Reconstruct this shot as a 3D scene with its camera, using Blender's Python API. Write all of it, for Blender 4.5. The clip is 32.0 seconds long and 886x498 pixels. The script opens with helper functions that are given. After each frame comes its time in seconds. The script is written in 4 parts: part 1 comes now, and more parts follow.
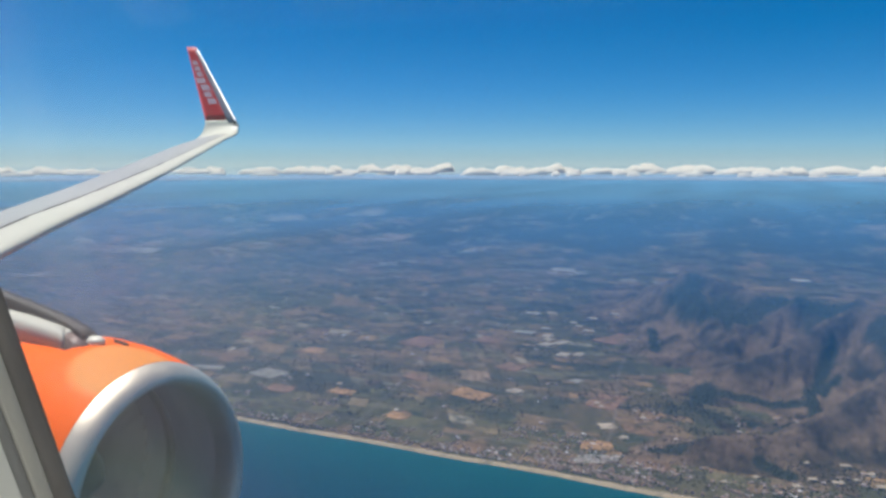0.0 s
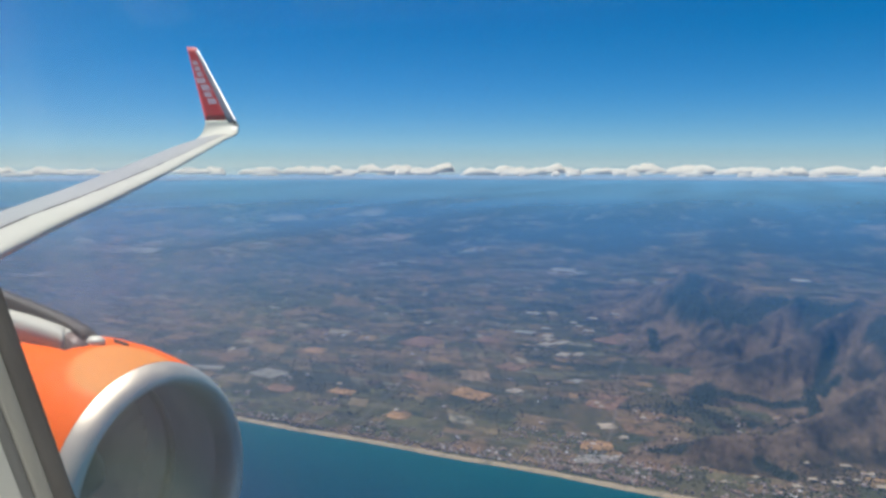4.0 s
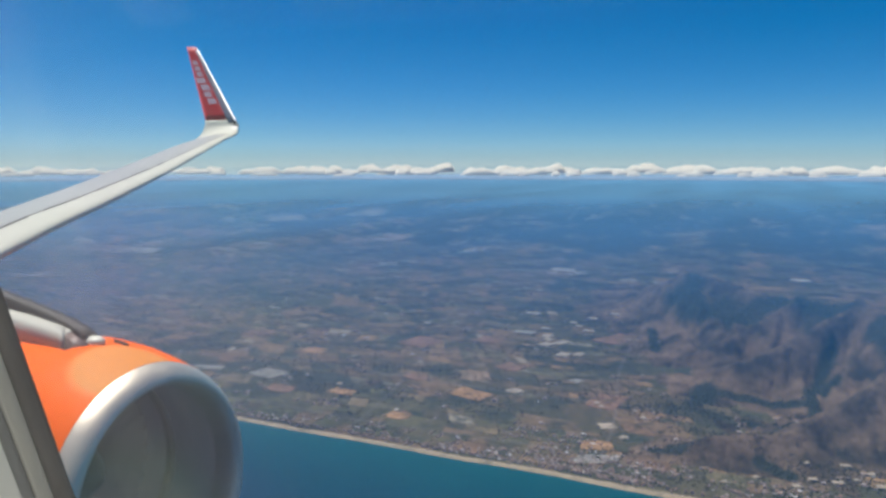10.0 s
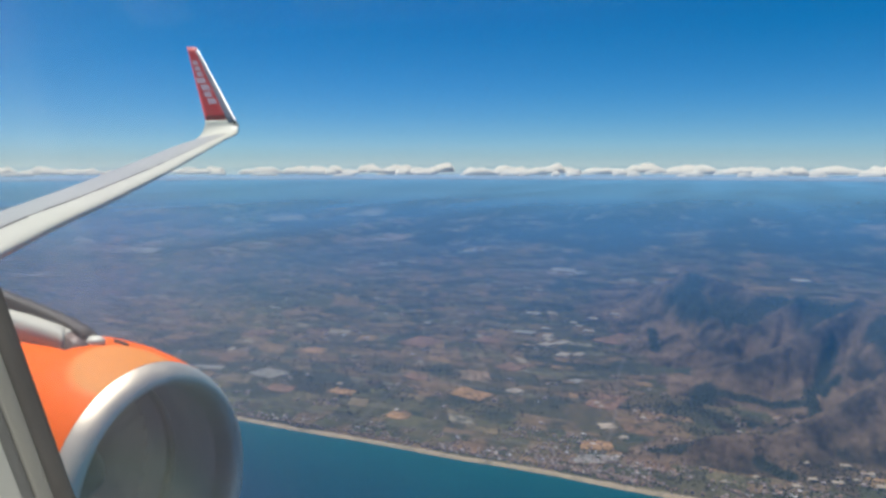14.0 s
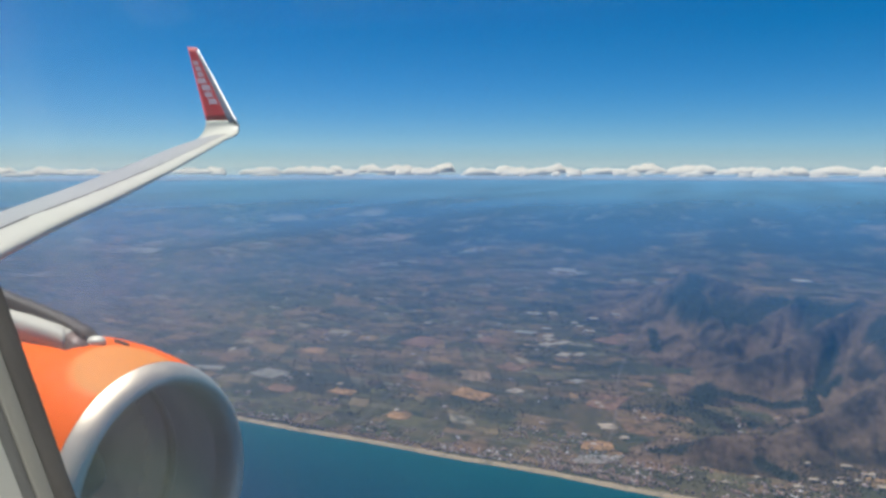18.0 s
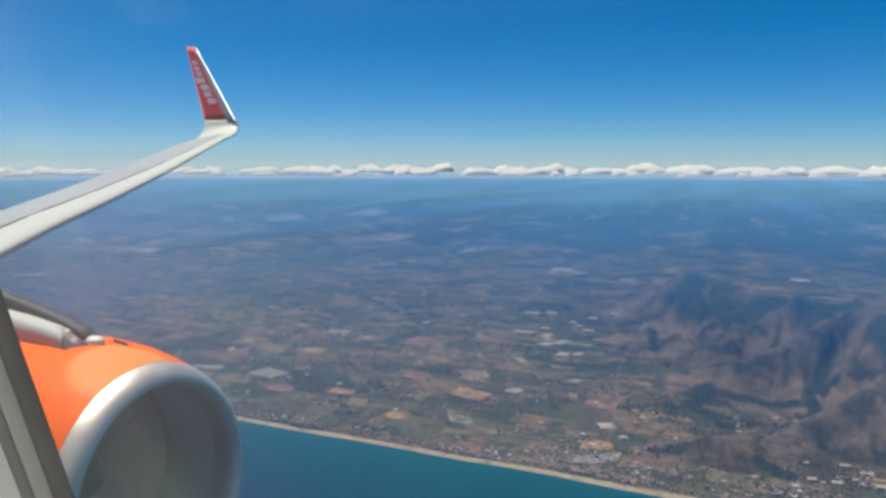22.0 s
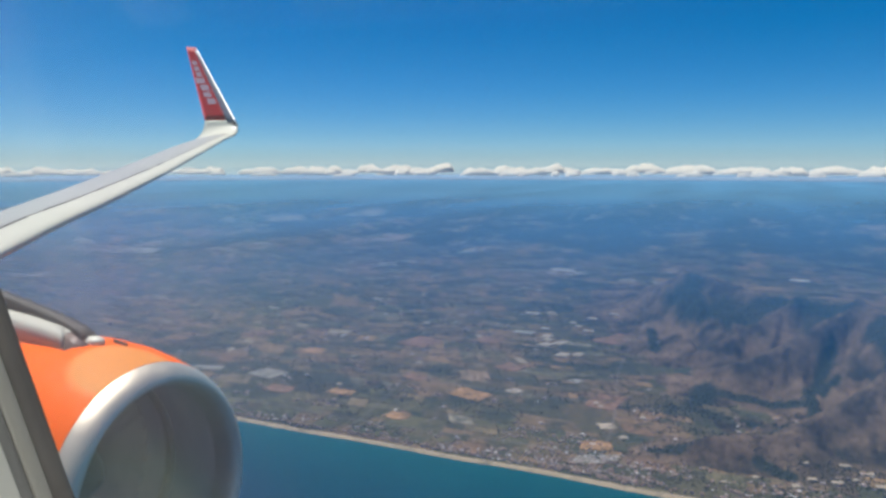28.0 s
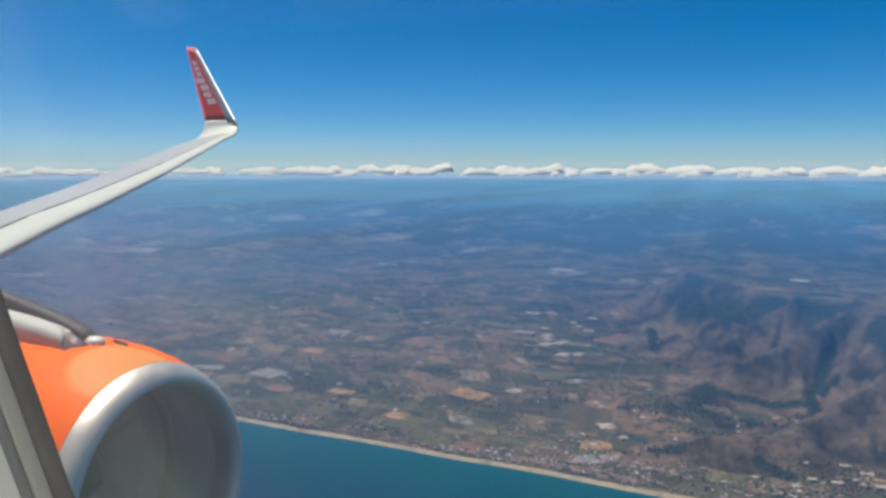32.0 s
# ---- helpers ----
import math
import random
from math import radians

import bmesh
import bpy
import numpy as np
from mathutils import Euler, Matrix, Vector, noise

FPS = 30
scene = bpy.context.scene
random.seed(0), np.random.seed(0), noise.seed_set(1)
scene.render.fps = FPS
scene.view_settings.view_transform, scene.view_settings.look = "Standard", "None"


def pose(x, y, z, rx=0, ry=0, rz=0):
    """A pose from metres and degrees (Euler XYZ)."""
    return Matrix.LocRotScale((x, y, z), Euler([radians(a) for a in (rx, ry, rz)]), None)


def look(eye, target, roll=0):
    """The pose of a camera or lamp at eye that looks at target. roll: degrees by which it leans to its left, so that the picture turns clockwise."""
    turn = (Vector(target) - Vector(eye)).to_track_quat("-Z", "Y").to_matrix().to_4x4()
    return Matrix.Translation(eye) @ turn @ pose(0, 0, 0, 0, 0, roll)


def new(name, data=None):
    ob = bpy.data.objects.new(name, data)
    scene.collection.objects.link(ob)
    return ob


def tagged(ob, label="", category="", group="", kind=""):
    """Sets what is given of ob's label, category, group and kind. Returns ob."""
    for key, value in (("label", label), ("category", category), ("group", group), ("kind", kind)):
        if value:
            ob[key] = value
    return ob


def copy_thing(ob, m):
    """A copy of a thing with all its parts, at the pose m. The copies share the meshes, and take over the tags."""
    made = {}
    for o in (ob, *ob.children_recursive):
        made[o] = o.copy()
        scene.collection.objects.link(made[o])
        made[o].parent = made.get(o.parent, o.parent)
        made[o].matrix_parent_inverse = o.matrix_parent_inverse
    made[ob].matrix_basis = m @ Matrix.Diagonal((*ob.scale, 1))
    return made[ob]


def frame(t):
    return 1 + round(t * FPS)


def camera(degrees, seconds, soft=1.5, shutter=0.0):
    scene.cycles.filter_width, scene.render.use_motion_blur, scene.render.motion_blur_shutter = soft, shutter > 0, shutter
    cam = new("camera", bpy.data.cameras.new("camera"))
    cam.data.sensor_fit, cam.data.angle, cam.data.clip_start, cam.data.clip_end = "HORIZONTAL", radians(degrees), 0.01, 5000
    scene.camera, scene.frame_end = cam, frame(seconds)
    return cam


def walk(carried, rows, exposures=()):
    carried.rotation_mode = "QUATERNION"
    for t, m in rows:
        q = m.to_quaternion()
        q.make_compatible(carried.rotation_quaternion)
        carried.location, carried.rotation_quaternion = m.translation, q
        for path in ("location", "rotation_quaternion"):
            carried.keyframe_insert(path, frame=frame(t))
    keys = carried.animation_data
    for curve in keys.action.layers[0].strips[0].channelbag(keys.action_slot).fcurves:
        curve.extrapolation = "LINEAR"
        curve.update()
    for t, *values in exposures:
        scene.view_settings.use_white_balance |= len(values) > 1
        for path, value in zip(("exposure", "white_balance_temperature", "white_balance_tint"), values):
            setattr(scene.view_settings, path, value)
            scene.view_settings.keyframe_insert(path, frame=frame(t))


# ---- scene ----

# ------------------------------------------------------------------ camera
# x: the aircraft's nose, y: outboard over the left wing, z: up; the sea lies at z = 0
EYE = 110.0
cam = camera(60.5, 32.0, soft=2.9)
YAW, PITCH, ROLL = 24.06, -6.33, 0.0
SWAY = [  # seconds, turn of the camera in its window: yaw, pitch, roll in degrees
    (0.0, 0.0, 0.0, 0.0), (3.5, 0.0, 0.004, 0.0), (8.0, 0.0, 0.0, 0.0), (13.0, 0.0, -0.006, 0.0), (17.0, 0.0, 0.0, 0.0), (18.0, 0.045, 0.01, 0.0),
    (18.5, 0.02, 0.0, 0.0), (19.0, 0.08, -0.03, 0.0), (19.5, 0.0, 0.0, 0.0), (20.0, -0.045, 0.012, 0.0), (22.0, -0.035, -0.012, 0.0), (23.0, 0.04, 0.015, 0.0),
    (24.0, 0.0, 0.01, 0.0), (25.5, -0.03, 0.015, 0.0), (28.0, -0.04, 0.01, 0.0), (29.5, -0.055, 0.02, 0.0), (32.0, -0.04, 0.01, 0.0),
]
walk(cam, [(t, pose(0, 0, EYE, 90 + PITCH + p, ROLL + r, YAW + w)) for t, w, p, r in SWAY],
     exposures=[(0.0, 0.26, 6290, 10), (9.0, 0.215, 6300, 10), (18.0, 0.215, 6330, 10), (22.0, 0.26, 6350, 10), (25.0, 0.26, 6290, 10), (32.0, 0.25, 6280, 10)])

# ------------------------------------------------------------------ light
SUN = Vector((-0.25, 0.03, 0.70)).normalized()
world = bpy.data.worlds.new("sky")
scene.world = world
world.use_nodes = True
wn = world.node_tree.nodes
sky = wn.new("ShaderNodeTexSky")
sky.sky_type, sky.sun_disc = "NISHITA", False
sky.sun_elevation = math.asin(SUN.z)
sky.sun_rotation = math.atan2(SUN.x, SUN.y)
sky.altitude, sky.air_density, sky.dust_density, sky.ozone_density = 3000.0, 1.0, 0.0, 10.0
wn["Background"].inputs["Strength"].default_value = 0.075
vivid = wn.new("ShaderNodeHueSaturation")
vivid.inputs["Hue"].default_value, vivid.inputs["Saturation"].default_value = 0.494, 1.30
world.node_tree.links.new(sky.outputs[0], vivid.inputs["Color"])
world.node_tree.links.new(vivid.outputs[0], wn["Background"].inputs["Color"])
sun = new("sun", bpy.data.lights.new("sun", "SUN"))
sun.data.energy, sun.data.angle, sun.data.color = 4.6, radians(0.53), (1.0, 0.95, 0.87)
sun.matrix_world = look((0, 0, 300), Vector((0, 0, 300)) - SUN)

# daylight through the row of windows on the cabin's far side
row = new("far_window_light", bpy.data.lights.new("far_window_light", "AREA"))
row.data.shape, row.data.size, row.data.size_y, row.data.energy, row.data.color = "RECTANGLE", 6.5, 0.5, 84.0, (1.0, 0.98, 0.93)
row.matrix_world = look((-0.3, -3.45, EYE), (-0.3, 0, EYE))


# ------------------------------------------------------------------ materials
class Mat:
    """A small builder of node materials."""

    def __init__(self, name, color=(0.5, 0.5, 0.5), rough=0.6, metal=0.0):
        self.m = bpy.data.materials.new(name)
        self.m.use_nodes = True
        self.t = self.m.node_tree
        self.b = self.t.nodes["Principled BSDF"]
        self.b.inputs["Base Color"].default_value = (*color, 1)
        self.b.inputs["Roughness"].default_value = rough
        self.b.inputs["Metallic"].default_value = metal

    def n(self, kind, **values):
        node = self.t.nodes.new("ShaderNode" + kind)
        for key, value in values.items():
            if key in node.inputs:
                node.inputs[key].default_value = value
        return node

    def l(self, a, b):
        self.t.links.new(a, b)

    def coords(self, scale=(1, 1, 1), turn=0.0, kind="Object"):
        c = self.n("TexCoord")
        m = self.n("Mapping")
        m.inputs["Scale"].default_value = scale
        m.inputs["Rotation"].default_value = (0, 0, turn)
        self.l(c.outputs[kind], m.inputs[0])
        return m.outputs[0]

    def noise(self, vec, scale, detail=4.0, rough=0.6):
        node = self.n("TexNoise", Scale=scale, Detail=detail, Roughness=rough)
        self.l(vec, node.inputs["Vector"])
        return node.outputs[0]

    def ramp(self, value, stops, constant=False):
        node = self.n("ValToRGB")
        cr = node.color_ramp
        if constant:
            cr.interpolation = "CONSTANT"
        while len(cr.elements) < len(stops):
            cr.elements.new(0.5)
        for e, (p, c) in zip(cr.elements, stops):
            e.position, e.color = p, (*c, 1)
        self.l(value, node.inputs[0])
        return node.outputs[0]

    def mix(self, fac, a, b, mode="MIX"):
        node = self.t.nodes.new("ShaderNodeMix")
        node.data_type, node.blend_type = "RGBA", mode
        for key, v in ((0, fac), (6, a), (7, b)):
            if isinstance(v, (int, float)):
                node.inputs[key].default_value = v
            elif isinstance(v, tuple):
                node.inputs[key].default_value = (*v, 1)
            else:
                self.l(v, node.inputs[key])
        return node.outputs[2]

    def base(self, out):
        self.l(out, self.b.inputs["Base Color"])
        return self

    def bump(self, height, strength=0.3, distance=0.01):
        node = self.n("Bump", Strength=strength, Distance=distance)
        self.l(height, node.inputs["Height"])
        self.l(node.outputs[0], self.b.inputs["Normal"])
        return self

    def rough(self, value, lo, hi):
        node = self.n("MapRange")
        node.inputs["To Min"].default_value, node.inputs["To Max"].default_value = lo, hi
        self.l(value, node.inputs[0])
        self.l(node.outputs[0], self.b.inputs["Roughness"])
        return self


def painted(name, color, rough=0.35, dirt=0.12, grain=3.0, coat=0.0, streak=(1, 1, 1)):
    m = Mat(name, color, rough)
    v = m.coords(streak)
    big, small = m.noise(v, grain * 0.4), m.noise(v, grain * 9, 6)
    dark = tuple(c * (1 - dirt * 2) for c in color)
    m.base(m.mix(m.ramp(big, [(0.35, (0, 0, 0)), (0.75, (1, 1, 1))]), color, dark))
    m.rough(small, rough * 0.75, min(1, rough * 1.35))
    m.bump(small, 0.05, 0.004)
    m.b.inputs["Coat Weight"].default_value = coat
    return m.m


M_WHITE = painted("white_wing_paint", (0.63, 0.62, 0.51), 0.42, 0.06, 1.2, streak=(0.4, 2, 2))
M_WING = painted("grey_wing_paint", (0.39, 0.395, 0.37), 0.45, 0.07, 1.0, streak=(0.5, 1.6, 2))
M_GAP = painted("dark_gap", (0.03, 0.03, 0.032), 0.7)
M_ORANGE = painted("orange_cowl_paint", (0.98, 0.138, 0.0), 0.55, 0.04, 1.0, 0.0)
M_RED = painted("red_winglet_paint", (0.46, 0.014, 0.022), 0.4, 0.06, 2.0)
M_CHROME = painted("bright_worn_metal", (0.88, 0.86, 0.82), 0.42, 0.05, 2.0)
M_CHROME.node_tree.nodes["Principled BSDF"].inputs["Metallic"].default_value = 0.85
M_PINK = painted("pale_logo_paint", (0.50, 0.36, 0.41), 0.5, 0.05, 6.0)
M_LIP = painted("bare_aluminium", (0.82, 0.72, 0.58), 0.44, 0.08, 0.6)
M_LIP.node_tree.nodes["Principled BSDF"].inputs["Metallic"].default_value = 0.75
M_ORANGE.node_tree.nodes["Principled BSDF"].inputs["Specular IOR Level"].default_value = 0.12
# sheen on the cowl's shoulder, put into the base colour as a paler patch
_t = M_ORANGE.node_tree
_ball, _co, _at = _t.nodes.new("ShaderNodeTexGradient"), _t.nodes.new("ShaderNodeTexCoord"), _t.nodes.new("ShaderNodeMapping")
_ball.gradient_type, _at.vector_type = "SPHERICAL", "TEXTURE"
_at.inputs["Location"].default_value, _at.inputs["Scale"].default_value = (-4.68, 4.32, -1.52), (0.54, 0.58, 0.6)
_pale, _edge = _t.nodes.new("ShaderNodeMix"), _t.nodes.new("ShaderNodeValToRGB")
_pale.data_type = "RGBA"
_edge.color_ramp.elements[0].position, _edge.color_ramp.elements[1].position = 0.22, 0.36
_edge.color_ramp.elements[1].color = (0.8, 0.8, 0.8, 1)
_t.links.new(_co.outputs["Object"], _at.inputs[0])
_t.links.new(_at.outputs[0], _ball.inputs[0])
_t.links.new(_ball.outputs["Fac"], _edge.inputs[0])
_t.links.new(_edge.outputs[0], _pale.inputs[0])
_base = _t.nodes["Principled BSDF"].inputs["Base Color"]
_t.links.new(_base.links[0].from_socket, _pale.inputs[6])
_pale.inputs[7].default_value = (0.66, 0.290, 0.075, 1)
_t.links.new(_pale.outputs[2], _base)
# grey side tone with orange light off the cowl mixed into the colour
M_PYSIDE = painted("warm_grey_pylon_tone", (0.21, 0.145, 0.125), 0.5, 0.12, 2.0)
M_EDGEBAND = painted("blue_grey_winglet_paint", (0.16, 0.18, 0.23), 0.4, 0.08, 2.0)
M_DUCT = painted("grey_intake_lining", (0.88, 0.70, 0.56), 0.45, 0.10, 1.5, streak=(6, 1, 1))
M_RING = painted("pale_fan_case_ring", (0.70, 0.54, 0.38), 0.6, 0.15, 2.0)
M_BLADE = painted("titanium_fan_blade", (0.86, 0.70, 0.56), 0.42, 0.12, 5.0)
M_BLADE.node_tree.nodes["Principled BSDF"].inputs["Metallic"].default_value = 0.5
M_SPIN = painted("dark_spinner_paint", (0.52, 0.40, 0.28), 0.4)
M_PYLON = painted("pylon_paint", (0.50, 0.49, 0.42), 0.7, 0.1, 2.0)
M_STEEL = painted("dull_grey_metal", (0.055, 0.052, 0.05), 0.5, 0.15, 3.0)
M_SPINE = painted("dark_grey_spine_paint", (0.058, 0.053, 0.052), 0.65, 0.2, 6.0)
M_SKIN = painted("white_fuselage_paint", (0.75, 0.75, 0.75), 0.35, 0.04, 0.8)
M_PANEL = painted("beige_cabin_plastic", (0.60, 0.60, 0.53), 0.6, 0.05, 9.0)
M_REVEAL = painted("grey_beige_reveal", (0.36, 0.35, 0.30), 0.6, 0.08, 14.0)
M_EDGE = painted("grey_seal", (0.20, 0.20, 0.185), 0.7, 0.2, 20.0)
M_SEAL = painted("dark_rubber_seal", (0.14, 0.13, 0.115), 0.7, 0.2, 20.0)
M_FLOOR = painted("cabin_carpet", (0.08, 0.09, 0.12), 0.9, 0.2, 6.0)


# ------------------------------------------------------------------ builders
def mesh_object(name, verts, faces, material, parent=None, smooth=False, label=""):
    me = bpy.data.meshes.new(name)
    me.from_pydata(verts, [], faces)
    me.materials.append(material)
    if smooth:
        me.polygons.foreach_set("use_smooth", [True] * len(me.polygons))
    me.update()
    ob = new(name, me)
    ob.parent = parent
    if label:
        tagged(ob, label)
    return ob


def part(name, bm, material, parent, label="", smooth=False):
    bmesh.ops.recalc_face_normals(bm, faces=bm.faces[:])
    me = bpy.data.meshes.new(name)
    bm.to_mesh(me)
    bm.free()
    me.materials.append(material)
    if smooth:
        me.polygons.foreach_set("use_smooth", [len(p.vertices) < 5 for p in me.polygons])
    ob = new(name, me)
    ob.parent = parent
    if label:
        tagged(ob, label)
    return ob


def loft(rings, closed=True, caps=True):
    """A bmesh through rings of equal length."""
    bm = bmesh.new()
    vs = [[bm.verts.new(p) for p in ring] for ring in rings]
    n = len(rings[0])
    for a, b in zip(vs, vs[1:]):
        for i in range(n if closed else n - 1):
            j = (i + 1) % n
            bm.faces.new((a[i], a[j], b[j], b[i]))
    if caps and closed:
        bm.faces.new(vs[0][::-1])
        bm.faces.new(vs[-1])
    return bm


def empty(name, at=(0, 0, 0)):
    ob = new(name)
    ob.location = at
    return ob


def box_bm(x0, x1, y0, y1, z0, z1, bevel=0.0):
    bm = bmesh.new()
    bmesh.ops.create_cube(bm, size=1, matrix=Matrix.Translation(((x0 + x1) / 2, (y0 + y1) / 2, (z0 + z1) / 2)) @ Matrix.Diagonal((x1 - x0, y1 - y0, z1 - z0, 1)))
    if bevel:
        bmesh.ops.bevel(bm, geom=bm.edges[:], offset=bevel, segments=2, affect="EDGES")
    return bm


def smoothstep(a, b, v):
    t = min(1, max(0, (v - a) / (b - a)))
    return t * t * (3 - 2 * t)


# ------------------------------------------------------------------ terrain
def coast(x):
    """The shore's y at x."""
    return 254.8 - 3.4 * smoothstep(-100, -35, x) - 12 * smoothstep(0, 260, x) + 0.7 * math.sin(x * 0.034 + 2.2) + 0.5 * math.sin(x * 0.083 + 1)


# crests of the hills: how wide each falls away, then places and heights
CRESTS = (
    (36, ((-99, 653, 7), (-79, 620, 19), (-58, 572, 34), (-26, 526, 31), (8, 466, 32), (36, 444, 36), (56, 420, 37), (80, 424, 34), (118, 440, 22), (150, 452, 9))),
    (19, ((36, 440, 33), (18, 417, 28), (3, 402, 22), (-17, 389, 14), (-35, 388, 6), (-47, 379, 1))),
    (15, ((8, 459, 32), (-6, 448, 22), (-23, 443, 13), (-42, 430, 4))),
    (14, ((-38, 286, 3), (-24, 290, 10), (-11, 294, 11), (7, 302, 11), (18, 317, 16), (29, 321, 21), (41, 329, 26), (62, 371, 30), (72, 410, 33))),
    (16, ((41, 329, 26), (70, 326, 23), (110, 330, 18), (160, 350, 12))),
)
# pine woods: half width and the line that they follow
WOODS = (
    (15, ((-62, 552), (-50, 520), (-22, 490), (6, 474), (33, 452))),
    (11, ((-60, 545), (-42, 505), (-16, 478))),
    (3.6, ((27, 420), (15, 378), (19, 345), (10, 323), (-12, 320), (-34, 318), (-44, 310))),
    (3.0, ((27, 396), (20, 384))),
    (9, ((-50, 334), (-32, 362), (-30, 374))),
    (4, ((-43, 290), (-31, 287))),
    (4, ((-74, 500), (-64, 450))),
    (7, ((46, 424), (52, 396))),
    (5, ((-60, 341), (-44, 349))),
    (3, ((-3, 286), (7, 283))),
    (6, ((-44, 352), (-24, 346), (-8, 338))),
    (5, ((-20, 372), (0, 366), (12, 368))),
)


def along(px, py, a, b):
    ax, ay, ah = a
    bx, by, bh = b
    dx, dy = bx - ax, by - ay
    u = min(1, max(0, ((px - ax) * dx + (py - ay) * dy) / (dx * dx + dy * dy)))
    return math.hypot(px - ax - u * dx, py - ay - u * dy), ah + u * (bh - ah)


def mountain(x, y):
    """Smooth crests whose flanks are cut by gullies that deepen downhill."""
    if not (-190 < x < 420 and 260 < y < 900):
        return 0.0
    bend = 5 * smoothstep(290, 420, y) + 3
    wx = x + bend * noise.noise((x * 0.02, y * 0.02, 3.1))
    wy = y + bend * noise.noise((x * 0.02, y * 0.02, 9.7))
    h, share, total = 0.0, 0.0, 0.0
    for wide, crest in CRESTS:
        best, part_of = 0.0, 0.0
        for a, b in zip(crest, crest[1:]):
            d, top = along(wx, wy, a, b)
            fall = math.exp(-(d / wide) ** 1.3)
            if top * fall > best:
                best, part_of = top * fall, fall
        total += best ** 4
        if best > h:
            h, share = best, part_of
    h = max(0.0, total ** 0.25 - 1.2)
    if h < 0.02:
        return 0.0
    g1 = 1 - min(1, abs(noise.noise((wx * 0.034, wy * 0.016, 1.3))) * 3.2)
    g2 = 1 - min(1, abs(noise.noise((wx * 0.090, wy * 0.030, 5.3))) * 3.0)
    flank = min(1.0, 1.5 * (1 - share))
    h *= 1.03 - flank * (0.50 * g1 + 0.40 * g2)
    h += min(1.0, h * 0.15) * 1.3 * noise.fractal((wx * 0.10, wy * 0.07, 2.0), 0.8, 2.1, 4)
    return max(0.0, h) * smoothstep(0, 16, y - coast(x) - 22)


def wooded(x, y):
    """How far inside the pine woods a place lies, 0 to 1."""
    if not (-110 < x < 90 and 275 < y < 600):
        return 0.0
    inside = 0.0
    for wide, line in WOODS:
        for a, b in zip(line, line[1:]):
            inside = max(inside, 1 - along(x, y, (*a, 0), (*b, 0))[0] / (1.5 * wide))
    return inside


def on_hill(x, y):
    if not (-190 < x < 420 and 262 < y < 880):
        return False
    return mountain(x, y) > 0.5 + 0.9 * noise.noise((x * 0.06, y * 0.04, 2.5)) or wooded(x, y) > 0.05


def height(x, y):
    inland = y - coast(x)
    if inland < 0:
        return max(-3.0, inland * 0.08)
    z = -0.15 + min(inland, 8) * 0.08
    z += mountain(x, y)
    dist = math.hypot(x, y)
    far = smoothstep(620, 1700, dist)
    if far > 0:
        r = 1 - abs(noise.fractal((x * 0.0016, y * 0.0016, 4.0), 0.9, 2.0, 5)) * 1.7
        z += far * max(0.0, r - 0.2) * (24 + 16 * smoothstep(1500, 4200, dist))
        z += far * 2.0 * noise.fractal((x * 0.012, y * 0.012, 7.0), 0.9, 2.0, 3)
    return z


# ------------------------------------------------------------------ land materials
LAND = [(0.00, (0.098, 0.092, 0.056)), (0.12, (0.204, 0.145, 0.090)), (0.24, (0.083, 0.086, 0.054)), (0.34, (0.251, 0.167, 0.100)),
        (0.44, (0.126, 0.119, 0.070)), (0.54, (0.250, 0.176, 0.112)), (0.62, (0.140, 0.107, 0.072)), (0.70, (0.089, 0.092, 0.056)),
        (0.78, (0.232, 0.149, 0.096)), (0.84, (0.183, 0.167, 0.100)), (0.90, (0.340, 0.220, 0.120)), (0.94, (0.052, 0.068, 0.048)), (0.98, (0.400, 0.340, 0.250))]
CROPS = [(0.00, (0.060, 0.082, 0.040)), (0.15, (0.100, 0.120, 0.062)), (0.30, (0.046, 0.066, 0.040)), (0.45, (0.150, 0.150, 0.080)),
         (0.58, (0.082, 0.104, 0.056)), (0.70, (0.210, 0.150, 0.090)), (0.80, (0.120, 0.130, 0.072)), (0.90, (0.260, 0.210, 0.130)), (0.96, (0.360, 0.340, 0.270))]


